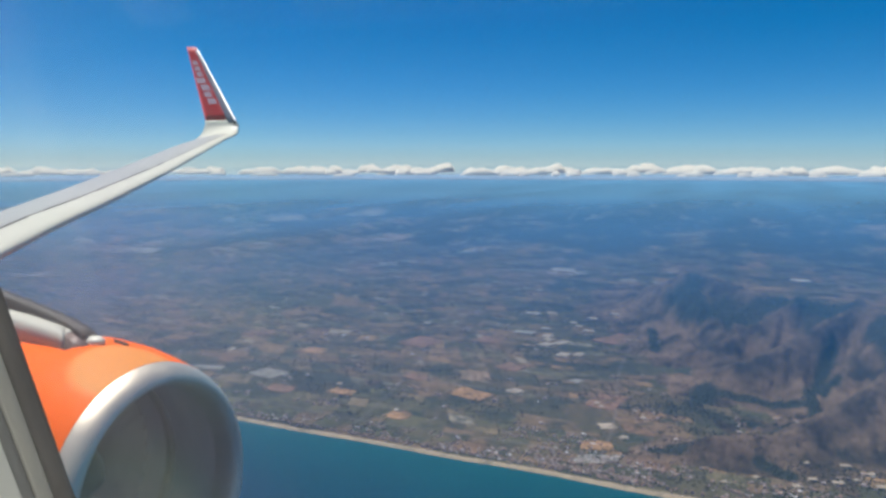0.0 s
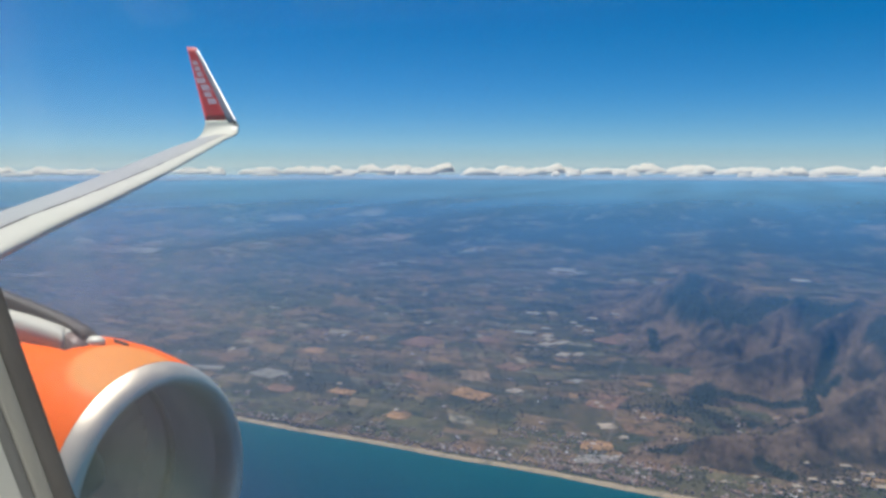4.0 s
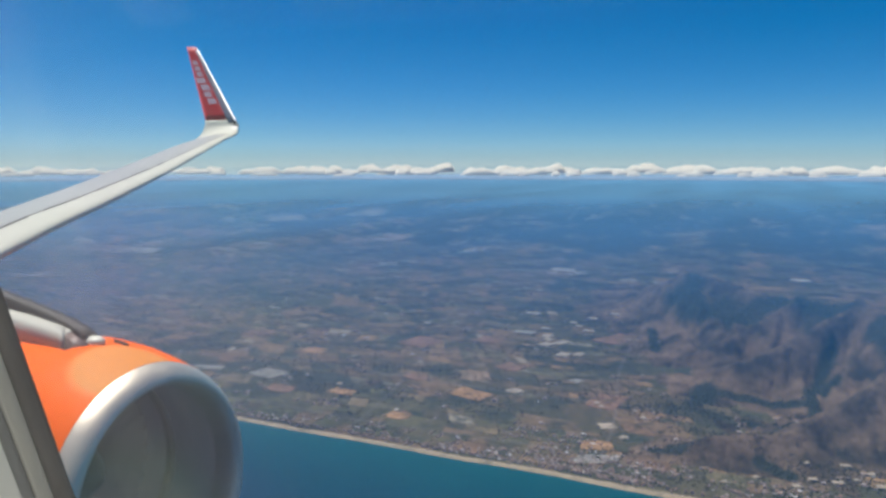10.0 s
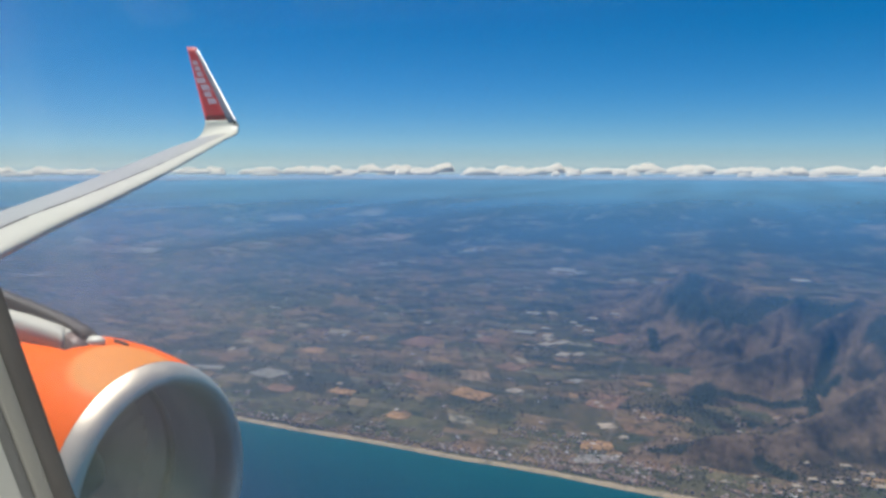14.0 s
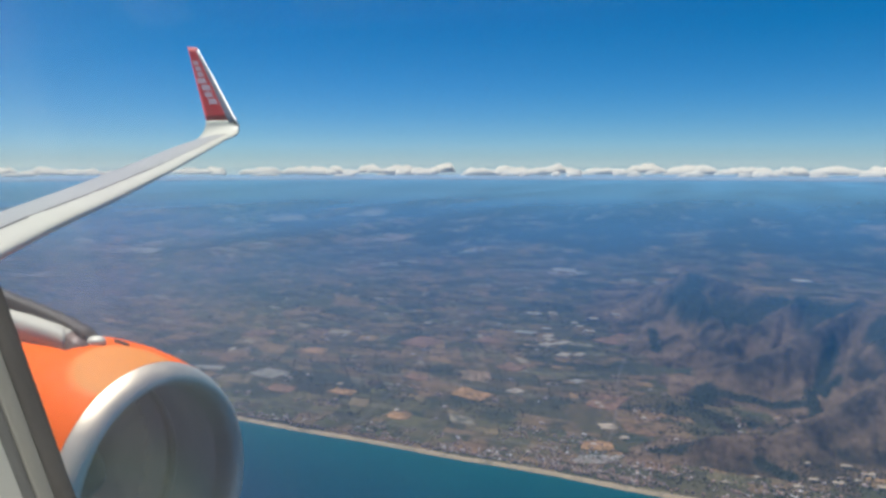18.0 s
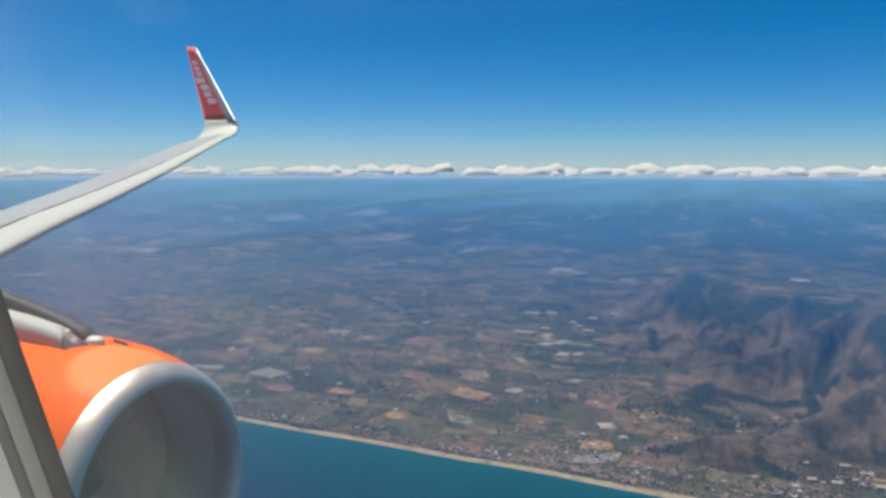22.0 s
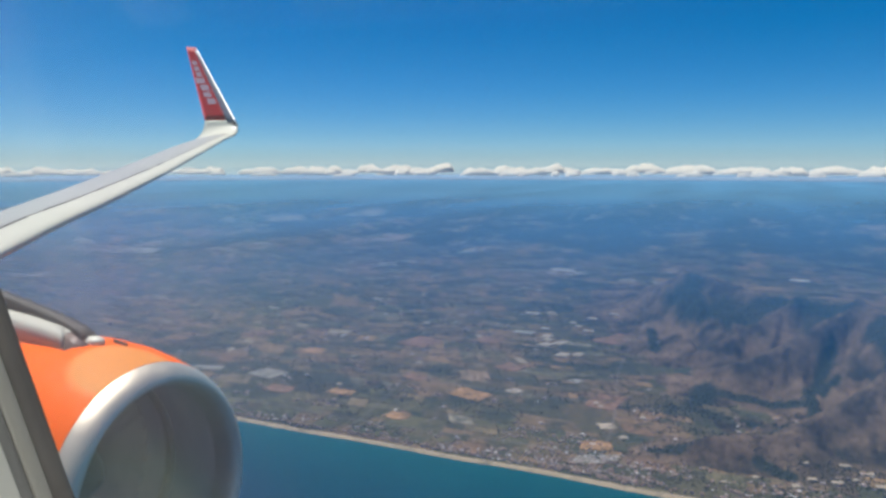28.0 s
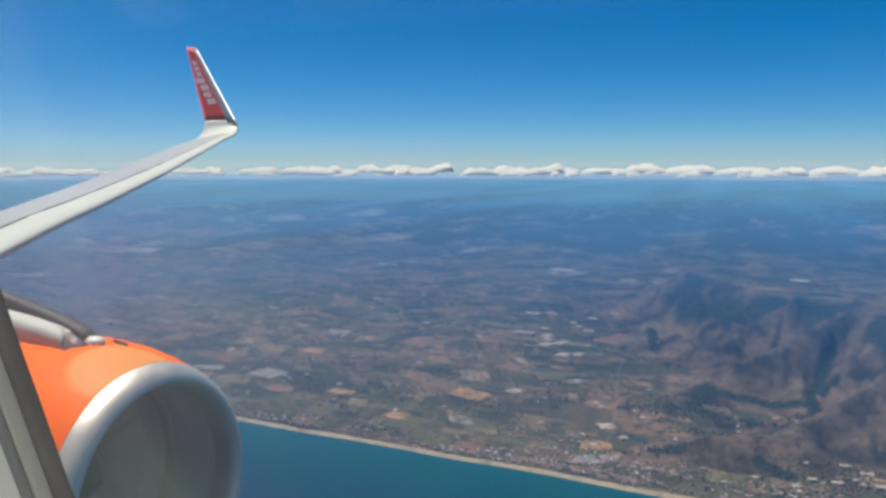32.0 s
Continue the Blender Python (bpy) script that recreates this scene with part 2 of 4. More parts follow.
def land_material():
    m = Mat("farmland_soil", rough=0.95)
    v = m.coords((0.042, 0.075, 0.0), 0.12)
    warp = m.n("TexNoise", Scale=0.6, Detail=3.0)
    m.l(v, warp.inputs["Vector"])
    add = m.mix(0.12, v, warp.outputs["Color"], "ADD")
    cell = m.n("TexVoronoi", Scale=1.0)
    cell.distance = "CHEBYCHEV"
    m.l(add, cell.inputs["Vector"])
    sep = m.n("SeparateColor")
    m.l(cell.outputs["Color"], sep.inputs[0])
    fields = m.ramp(sep.outputs[0], LAND, True)
    w = m.coords()
    # woods: in patches on the plain, almost closed over the far hills
    inland = m.n("SeparateXYZ")
    m.l(w, inland.inputs[0])
    hills = m.n("MapRange")
    for key, val in (("From Min", 480.0), ("From Max", 1150.0), ("To Min", 0.0), ("To Max", 0.11)):
        hills.inputs[key].default_value = val
    east = m.n("Math")
    east.operation = "MULTIPLY_ADD"
    m.l(inland.outputs["X"], east.inputs[0])
    east.inputs[1].default_value = 0.45
    m.l(inland.outputs["Y"], east.inputs[2])
    m.l(east.outputs[0], hills.inputs[0])
    grow = m.n("Math")
    m.l(m.noise(m.coords((1, 0.5, 1)), 0.012, 8, 0.64), grow.inputs[0])
    m.l(hills.outputs[0], grow.inputs[1])
    ranges = m.ramp(m.noise(m.coords((1.0, 0.35, 1), 0.42), 0.0045, 5, 0.55), [(0.42, (0, 0, 0)), (0.62, (1, 1, 1))])
    woods = m.mix(0.55, m.ramp(grow.outputs[0], [(0.50, (0, 0, 0)), (0.60, (1, 1, 1))]), ranges, "ADD")
    scrub = m.mix(m.noise(w, 0.2, 5, 0.7), (0.026, 0.038, 0.028), (0.078, 0.076, 0.050))
    pale = m.ramp(m.noise(m.coords((1, 0.28, 1)), 0.016, 6, 0.62), [(0.60, (0, 0, 0)), (0.68, (0.6, 0.6, 0.6))])
    col = m.mix(pale, m.mix(woods, fields, scrub), (0.42, 0.30, 0.21))
    for place, size in (((-777, 1337, 0), (62, 130, 60)), ((-742, 702, 0), (60, 50, 60)), ((-690, 520, 0), (40, 30, 60)), ((-827, 1152, 0), (50, 60, 60)), ((-205, 768, 0), (40, 45, 60)), ((-60, 700, 0), (26, 60, 60))):
        ball, c, spot = m.n("TexGradient"), m.n("TexCoord"), m.n("Mapping")
        ball.gradient_type, spot.vector_type = "SPHERICAL", "TEXTURE"
        spot.inputs["Location"].default_value, spot.inputs["Scale"].default_value = place, size
        m.l(c.outputs["Object"], spot.inputs[0])
        m.l(spot.outputs[0], ball.inputs[0])
        ragged = m.mix(0.4, ball.outputs["Color"], m.noise(w, 0.03, 5, 0.6))
        col = m.mix(m.ramp(ragged, [(0.33, (0, 0, 0)), (0.50, (0.85, 0.85, 0.85))]), col, (0.42, 0.35, 0.26))
    fine = m.ramp(m.noise(w, 0.55, 6, 0.7), [(0.3, (0.62, 0.62, 0.62)), (0.7, (1.25, 1.2, 1.15))])
    m.base(m.mix(1.0, col, fine, "MULTIPLY"))
    m.b.inputs["Specular IOR Level"].default_value = 0.1
    m.bump(m.noise(w, 0.4, 5), 0.4, 0.3)
    return m


def rock_material():
    m = Mat("dry_hillside", rough=0.95)
    w = m.coords()
    a = m.ramp(m.noise(w, 0.035, 8, 0.66), [(0.33, (0.022, 0.026, 0.024)), (0.42, (0.050, 0.044, 0.036)), (0.50, (0.112, 0.084, 0.060)), (0.64, (0.200, 0.144, 0.100))])
    scrub = m.ramp(m.noise(m.coords((1, 1, 1), 0.4), 0.11, 9, 0.72), [(0.55, (0, 0, 0)), (0.66, (0.75, 0.75, 0.75))])
    a = m.mix(scrub, a, (0.034, 0.040, 0.032))
    fine = m.ramp(m.noise(w, 0.6, 6, 0.75), [(0.3, (0.55, 0.56, 0.55)), (0.7, (1.35, 1.3, 1.25))])
    col = m.mix(1.0, a, fine, "MULTIPLY")
    # bare earth and tracks
    earth = m.ramp(m.noise(m.coords((1, 0.5, 1), 0.9), 0.045, 7, 0.7), [(0.62, (0, 0, 0)), (0.70, (0.7, 0.7, 0.7))])
    col = m.mix(earth, col, (0.24, 0.16, 0.105))
    # pine woods with ragged edges
    pines = m.mix(m.noise(w, 0.5, 4, 0.7), (0.014, 0.026, 0.024), (0.034, 0.046, 0.036))
    grove = m.n("Attribute")
    grove.attribute_name = "pines"
    ragged = m.mix(0.5, m.mix(1.0, (0, 0, 0), grove.outputs["Color"], "ADD"), m.noise(w, 0.055, 9, 0.72))
    col = m.mix(m.ramp(ragged, [(0.38, (0, 0, 0)), (0.58, (0.9, 0.9, 0.9))]), col, pines)
    m.base(col)
    m.b.inputs["Specular IOR Level"].default_value = 0.1
    m.bump(m.noise(m.coords((1.0, 0.6, 1.0), 0.3), 0.10, 8, 0.66), 0.8, 2.5)
    return m.m


def parcel_material(name, island):
    m = Mat(name, rough=0.95)
    geo = m.n("NewGeometry")
    rnd = geo.outputs["Random Per Island"] if island else m.n("ObjectInfo").outputs["Random"]
    w = geo.outputs["Position"]
    # watered orchards behind the beach, dry ploughland elsewhere
    ball, spot = m.n("TexGradient"), m.n("Mapping")
    ball.gradient_type, spot.vector_type = "SPHERICAL", "TEXTURE"
    spot.inputs["Location"].default_value, spot.inputs["Scale"].default_value = (-205, 285, 0), (190, 75, 40)
    m.l(w, spot.inputs[0])
    m.l(spot.outputs[0], ball.inputs[0])
    wet = m.ramp(m.mix(0.55, ball.outputs["Color"], m.noise(w, 0.02, 5, 0.6)), [(0.40, (0, 0, 0)), (0.52, (0.9, 0.9, 0.9))])
    col = m.mix(wet, m.ramp(rnd, LAND, True), m.ramp(rnd, CROPS, True))
    # neighbouring plots share their soil: greyer, redder or greener by district
    district = m.ramp(m.noise(w, 0.016, 4, 0.6), [(0.34, (0.092, 0.104, 0.062)), (0.46, (0.150, 0.124, 0.078)), (0.56, (0.190, 0.128, 0.088)), (0.68, (0.120, 0.106, 0.070))])
    col = m.mix(0.36, col, district)
    # furrows, hedges and paths inside a plot
    rows = m.n("TexWave", Scale=1.1, Distortion=3.0, Detail=3.0)
    m.l(w, rows.inputs["Vector"])
    shade = m.ramp(m.noise(w, 0.35, 7, 0.72), [(0.30, (0.42, 0.47, 0.46)), (0.70, (1.30, 1.22, 1.12))])
    col = m.mix(1.0, col, shade, "MULTIPLY")
    col = m.mix(m.ramp(m.noise(w, 0.09, 6, 0.65), [(0.54, (0, 0, 0)), (0.63, (0.85, 0.85, 0.85))]), col, (0.050, 0.056, 0.040))
    copse = m.ramp(m.noise(w, 0.020, 6, 0.62), [(0.53, (0, 0, 0)), (0.59, (0.9, 0.9, 0.9))])
    col = m.mix(copse, col, m.mix(m.noise(w, 0.3, 5, 0.7), (0.028, 0.042, 0.032), (0.075, 0.076, 0.050)))
    m.base(m.mix(0.12, col, rows.outputs["Color"], "MULTIPLY"))
    m.b.inputs["Specular IOR Level"].default_value = 0.1
    return m.m


def island_colors(name, stops, rough=0.8):
    m = Mat(name, rough=rough)
    col = m.ramp(m.n("NewGeometry").outputs["Random Per Island"], stops, True)
    shade = m.ramp(m.noise(m.coords(), 1.5, 5), [(0.3, (0.75, 0.75, 0.75)), (0.7, (1.1, 1.1, 1.1))])
    m.base(m.mix(1.0, col, shade, "MULTIPLY"))
    return m.m


LAND_MAT = land_material()
M_LAND = LAND_MAT.m
M_ROCK = rock_material()
M_PARCEL, M_PARCELS = parcel_material("field_crop", False), parcel_material("field_crops", True)
M_WALLS = island_colors("house_walls", [(0, (0.32, 0.28, 0.25)), (0.3, (0.45, 0.41, 0.37)), (0.5, (0.26, 0.20, 0.17)), (0.7, (0.40, 0.33, 0.28)), (0.93, (0.60, 0.56, 0.50))])
M_ROOFS = island_colors("house_roofs", [(0, (0.27, 0.17, 0.12)), (0.35, (0.33, 0.24, 0.18)), (0.6, (0.22, 0.17, 0.15)), (0.8, (0.40, 0.33, 0.29)), (0.90, (0.60, 0.56, 0.50))])
M_TREES = island_colors("tree_foliage", [(0, (0.036, 0.052, 0.030)), (0.3, (0.055, 0.066, 0.038)), (0.6, (0.075, 0.076, 0.046)), (0.85, (0.045, 0.058, 0.040))], 0.9)
M_SHED = painted("pale_shed_roof", (0.36, 0.295, 0.205), 0.8, 0.2, 0.4)
M_SHEDWALL = painted("shed_wall", (0.36, 0.33, 0.28), 0.7, 0.12, 0.5)
M_GLASSH = painted("greenhouse_film", (0.24, 0.215, 0.16), 0.6, 0.1, 0.3)
M_ROAD = painted("dusty_road", (0.17, 0.15, 0.13), 0.9, 0.15, 0.2)
_sand = Mat("beach_sand", rough=0.95)
_w = _sand.coords()
_dry = _sand.mix(_sand.noise(_w, 0.5, 6, 0.7), (0.24, 0.18, 0.11), (0.44, 0.35, 0.22))
_sand.base(_sand.mix(_sand.ramp(_sand.noise(_w, 0.16, 6, 0.7), [(0.50, (0, 0, 0)), (0.66, (0.75, 0.75, 0.75))]), _dry, (0.14, 0.115, 0.075)))
M_SAND = _sand.m

sea_mat = Mat("sea_water", (0.008, 0.060, 0.085), 0.28)
_w = sea_mat.coords()
_xyz, _shelf = sea_mat.n("SeparateXYZ"), sea_mat.n("MapRange")
sea_mat.l(_w, _xyz.inputs[0])
sea_mat.l(_xyz.outputs["Y"], _shelf.inputs[0])
_shelf.inputs["From Min"].default_value, _shelf.inputs["From Max"].default_value = 180.0, 256.0
_deep = sea_mat.mix(_shelf.outputs[0], (0.001, 0.025, 0.060), (0.001, 0.078, 0.084))
_deep = sea_mat.mix(1.0, _deep, sea_mat.ramp(sea_mat.noise(_w, 0.02, 5), [(0.3, (0.85, 0.87, 0.9)), (0.7, (1.1, 1.1, 1.1))]), "MULTIPLY")
sea_mat.base(_deep)
sea_mat.bump(sea_mat.noise(sea_mat.coords((1, 2.2, 1)), 0.9, 6, 0.65), 0.25, 0.15)
sea_mat.b.inputs["Specular IOR Level"].default_value = 0.16
M_SEA = sea_mat.m

cloud_mat = Mat("cloud_vapour", (0.80, 0.75, 0.62), 1.0)
cloud_mat.b.inputs["Specular IOR Level"].default_value = 0.0
# light scattered many times inside a cloud evens out its billows
_turn, _even = cloud_mat.n("VectorMath"), cloud_mat.n("VectorMath")
_turn.inputs[1].default_value, _even.operation = (-0.15, -0.1, 1.0), "NORMALIZE"
cloud_mat.l(cloud_mat.n("NewGeometry").outputs["Normal"], _turn.inputs[0])
cloud_mat.l(_turn.outputs[0], _even.inputs[0])
cloud_mat.l(_even.outputs[0], cloud_mat.b.inputs["Normal"])
_glow, _both = cloud_mat.n("BsdfTranslucent", Color=(0.95, 0.90, 0.78, 1)), cloud_mat.n("MixShader", Fac=0.30)
cloud_mat.l(cloud_mat.b.outputs[0], _both.inputs[1])
cloud_mat.l(_glow.outputs[0], _both.inputs[2])
cloud_mat.l(_both.outputs[0], cloud_mat.t.nodes["Material Output"].inputs[0])
M_CLOUD = cloud_mat.m


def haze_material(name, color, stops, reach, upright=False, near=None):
    """Painted haze on a sheet; opacity changes with the way inland, or with height."""
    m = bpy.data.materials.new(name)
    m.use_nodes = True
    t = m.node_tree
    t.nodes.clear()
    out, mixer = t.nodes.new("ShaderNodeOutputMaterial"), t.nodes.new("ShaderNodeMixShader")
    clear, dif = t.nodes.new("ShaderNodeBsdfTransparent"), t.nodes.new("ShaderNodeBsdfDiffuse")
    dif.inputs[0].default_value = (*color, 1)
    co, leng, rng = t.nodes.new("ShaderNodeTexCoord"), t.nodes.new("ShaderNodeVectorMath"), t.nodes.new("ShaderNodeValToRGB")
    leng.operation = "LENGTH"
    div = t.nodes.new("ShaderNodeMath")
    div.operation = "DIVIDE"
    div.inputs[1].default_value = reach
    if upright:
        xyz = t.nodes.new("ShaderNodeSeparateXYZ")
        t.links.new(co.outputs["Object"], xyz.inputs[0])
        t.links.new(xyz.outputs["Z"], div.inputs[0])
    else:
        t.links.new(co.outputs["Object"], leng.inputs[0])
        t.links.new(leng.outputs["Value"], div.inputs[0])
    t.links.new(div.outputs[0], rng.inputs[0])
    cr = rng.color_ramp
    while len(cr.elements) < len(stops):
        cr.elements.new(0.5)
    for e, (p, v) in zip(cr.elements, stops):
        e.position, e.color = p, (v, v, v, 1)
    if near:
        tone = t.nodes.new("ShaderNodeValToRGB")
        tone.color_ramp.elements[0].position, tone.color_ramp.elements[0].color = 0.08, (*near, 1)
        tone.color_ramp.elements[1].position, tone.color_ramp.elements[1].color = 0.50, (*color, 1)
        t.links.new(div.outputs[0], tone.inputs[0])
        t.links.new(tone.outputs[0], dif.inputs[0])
        # patchy opacity in random streaks drawn out inland
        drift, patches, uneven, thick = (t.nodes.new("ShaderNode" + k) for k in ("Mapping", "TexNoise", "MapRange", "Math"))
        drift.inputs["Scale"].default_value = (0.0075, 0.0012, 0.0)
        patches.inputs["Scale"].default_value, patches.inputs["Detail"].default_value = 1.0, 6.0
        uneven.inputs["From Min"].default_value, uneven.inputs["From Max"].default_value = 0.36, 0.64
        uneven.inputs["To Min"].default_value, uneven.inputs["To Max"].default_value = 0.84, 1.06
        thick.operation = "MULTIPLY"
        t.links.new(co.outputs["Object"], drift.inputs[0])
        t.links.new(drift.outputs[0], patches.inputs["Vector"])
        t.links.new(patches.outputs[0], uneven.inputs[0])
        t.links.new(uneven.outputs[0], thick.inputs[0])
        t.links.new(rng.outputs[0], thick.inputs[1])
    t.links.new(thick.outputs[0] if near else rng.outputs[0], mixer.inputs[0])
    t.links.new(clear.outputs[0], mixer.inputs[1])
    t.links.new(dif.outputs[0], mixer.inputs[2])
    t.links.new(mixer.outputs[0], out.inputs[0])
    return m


# ------------------------------------------------------------------ the large structure
def polar_sheet(radii, angles, z_of):
    verts, faces, n = [], [], len(angles)
    for r in radii:
        for a in angles:
            x, y = r * math.cos(a), r * math.sin(a)
            verts.append((x, y, z_of(x, y)))
    for i in range(len(radii) - 1):
        for j in range(n):
            k = (j + 1) % n
            faces.append((i * n + j, (i + 1) * n + j, (i + 1) * n + k, i * n + k))
    return verts, faces


fine_from, fine_to = radians(58), radians(152)
angles = [fine_from + (fine_to - fine_from) * i / 480 for i in range(480)] + [fine_to + (2 * math.pi - fine_to + fine_from) * i / 60 for i in range(60)]
radii = [0.001, 60, 140] + [190 * (4950 / 190) ** (i / 470) for i in range(471)]
v, f = polar_sheet(radii, angles, height)
ground = mesh_object("ground", v, f, M_LAND, None, True)
ground.data.materials.append(M_ROCK)
ground.data.polygons.foreach_set("material_index", [1 if on_hill(p.center.x, p.center.y) else 0 for p in ground.data.polygons])
pines = ground.data.attributes.new("pines", "FLOAT", "POINT")
pines.data.foreach_set("value", [wooded(p.co.x, p.co.y) for p in ground.data.vertices])
tagged(ground, "dry coastal plain of brown fields rising to a scrubby mountain", "ground", kind="structure")

v, f = polar_sheet([0.001, 120, 260, 500, 1200, 4950], [2 * math.pi * i / 96 for i in range(96)], lambda x, y: 0.0)
sea = tagged(mesh_object("water", v, f, M_SEA), "calm teal blue sea lying along the sandy shore", "sea", kind="structure")

xs = [-1500 + 2.5 * i for i in range(1120)]
v, f = [], []
for i, x in enumerate(xs):
    c, w = coast(x), 1.5 + 1.1 * noise.noise((x * 0.07, 0, 0)) + 0.9 * noise.noise((x * 0.011, 4, 0))
    v += [(x, c - 0.9, -0.05), (x, c + 0.3, 0.30), (x, c + w * 0.6, 0.62), (x, c + w + 0.6, 0.50)]
    if i:
        for k in range(3):
            a = (i - 1) * 4 + k
            f.append((a, a + 4, a + 5, a + 1))
tagged(mesh_object("beach", v, f, M_SAND, None, True), "long narrow strip of pale sand along the sea", "beach", kind="structure")

# flat sheet standing in for blue distance haze, put into its colour
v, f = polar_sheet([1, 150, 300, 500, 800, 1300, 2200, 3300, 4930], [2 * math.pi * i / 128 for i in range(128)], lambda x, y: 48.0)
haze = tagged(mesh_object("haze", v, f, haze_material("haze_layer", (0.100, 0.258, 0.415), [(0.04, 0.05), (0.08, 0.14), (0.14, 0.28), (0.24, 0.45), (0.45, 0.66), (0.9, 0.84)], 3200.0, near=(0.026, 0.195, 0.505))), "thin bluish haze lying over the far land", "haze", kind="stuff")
# sloped sheet added to fade the cloud bases, haze put into its colour
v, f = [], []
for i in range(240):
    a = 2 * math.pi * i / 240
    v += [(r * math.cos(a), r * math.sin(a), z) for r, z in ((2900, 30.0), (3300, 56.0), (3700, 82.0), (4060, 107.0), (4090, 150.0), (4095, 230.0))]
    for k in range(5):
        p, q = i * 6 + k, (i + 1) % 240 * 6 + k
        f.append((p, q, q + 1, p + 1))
tagged(mesh_object("haze_bank", v, f, haze_material("haze_bank_sheet", (0.24, 0.325, 0.435), [(0.12, 0.0), (0.17, 0.12), (0.21, 0.38), (0.25, 0.56), (0.30, 0.48), (0.37, 0.26), (0.48, 0.15), (0.68, 0.10), (1.0, 0.0)], 210.0, True), None, True), "pale bank of haze at the foot of the clouds", "haze", kind="stuff")


# ------------------------------------------------------------------ aircraft
plane = tagged(empty("airliner", (0, 0, EYE)), "white airliner with an orange engine and a red winglet in flight", "airliner")

LE_Y = [2.0, 5.3, 6.5, 8.13, 10.55, 12.7, 14.55, 15.3]
LE_Z = [-1.50, -0.96, -0.75, -0.515, -0.125, 0.26, 0.60, 0.715]


def wing_at(y):
    """Leading edge, chord, drop of the trailing edge and thickness at y."""
    x = -7.0 - math.tan(radians(27)) * (y - 4.44)
    chord = float(np.interp(y, [-2.0, 1.0, 5.1, 15.3], [7.2, 6.3, 3.8, 1.45]))
    drop = float(np.interp(y, [2, 5, 15.3], [-0.72, -0.54, -0.13]))
    thick = float(np.interp(y, [2, 5, 15.3], [0.13, 0.115, 0.10]))
    return x, float(np.interp(y, LE_Y, LE_Z)) if y > 2 else -1.5 + 0.11 * (y - 2), chord, drop, thick


def foil(y, s, side):
    """A point of the wing's skin: s from 0 at the nose to 1 at the tail, side +1 above."""
    x, z, c, drop, t = wing_at(y)
    yt = 5 * t * (0.2969 * math.sqrt(s) - 0.1260 * s - 0.3516 * s * s + 0.2843 * s ** 3 - 0.1015 * s ** 4)
    camber = 0.018 * math.sin(math.pi * s) * (1 if side > 0 else 0.4)
    return (x - c * s, y, z + drop * s + c * (camber + side * yt * (0.90 if side > 0 else 0.62)))


def wing_slice(y, s0, s1, n=10):
    up = [foil(y, s0 + (s1 - s0) * (i / n) ** 1.6, 1) for i in range(n + 1)]
    low = [foil(y, s0 + (s1 - s0) * (i / n) ** 1.6, -1) for i in range(n, -1 if s0 > 0 else 0, -1)]
    return up + low


def span(a, b, n):
    return [a + (b - a) * i / n for i in range(n + 1)]


wing = part("wing", loft([wing_slice(y, 0.150, 0.70) for y in span(-1.0, 15.3, 30)]), M_WING, plane, "light grey upper wing skin", True)
for a, b in ((1.0, 4.2), (4.9, 15.28)):
    part("slat", loft([wing_slice(y, 0.0, 0.140, 14) for y in span(a, b, 30)]), M_WHITE, wing, "off-white leading edge slat", True)
part("slat_gap", loft([wing_slice(y, 0.133, 0.154, 3) for y in span(1.0, 15.25, 24)]), M_GAP, wing, "dark gap behind the slats").scale = (1, 1, 0.999)
for a, b in ((0.5, 5.0), (5.03, 11.6)):
    part("flap", loft([wing_slice(y, 0.704, 0.995, 6) for y in span(a, b, 8)]), M_WING, wing, "", True)
part("aileron", loft([wing_slice(y, 0.704, 0.995, 6) for y in span(11.65, 15.1, 6)]), M_WING, wing, "", True)

# winglet: a blade on a curved root
B_LE, B_TE = Vector((-12.95, 15.95, 1.12)), Vector((-13.98, 15.95, 1.16))
T_LE, T_TE = Vector((-14.86, 16.72, 3.19)), Vector((-15.22, 16.72, 3.24))


def blade(t, s, side, proud=0.0):
    a, b = B_LE.lerp(T_LE, t), B_TE.lerp(T_TE, t)
    p = a.lerp(b, s)
    c = (b - a).length
    yt = 5 * 0.085 * c * (0.2969 * math.sqrt(s) - 0.1260 * s - 0.3516 * s * s + 0.2843 * s ** 3 - 0.1036 * s ** 4)
    out = Vector((0.0, -0.94, 0.34))
    return p + out * (side * (yt + proud))


def blade_slice(t, s0, s1, n=8, proud=0.0):
    up = [blade(t, s0 + (s1 - s0) * (i / n) ** 1.5, 1, proud) for i in range(n + 1)]
    low = [blade(t, s0 + (s1 - s0) * (i / n) ** 1.5, -1, proud) for i in range(n, -1 if s0 > 0 else 0, -1)]
    return up + low


winglet = part("winglet", loft([blade_slice(t, 0.27, 1.0) for t in span(0.0, 1.0, 12)]), M_RED, plane, "red winglet blade", True)
part("leading_edge", loft([blade_slice(t, 0.0, 0.055, 8) for t in span(-0.06, 0.985, 12)]), M_CHROME, winglet, "bare metal leading edge", True)
part("edge_band", loft([blade_slice(t, 0.057, 0.268, 6) for t in span(-0.03, 0.955, 12)]), M_EDGEBAND, winglet, "blue grey band behind the leading edge", True)
part("tip_cap", loft([blade_slice(t, 0.057, 0.268, 8) for t in span(0.957, 1.0, 2)]), M_RED, winglet, "", True)
tip = wing_slice(15.3, 0.0, 1.0, 10)
root_rings = [tip]
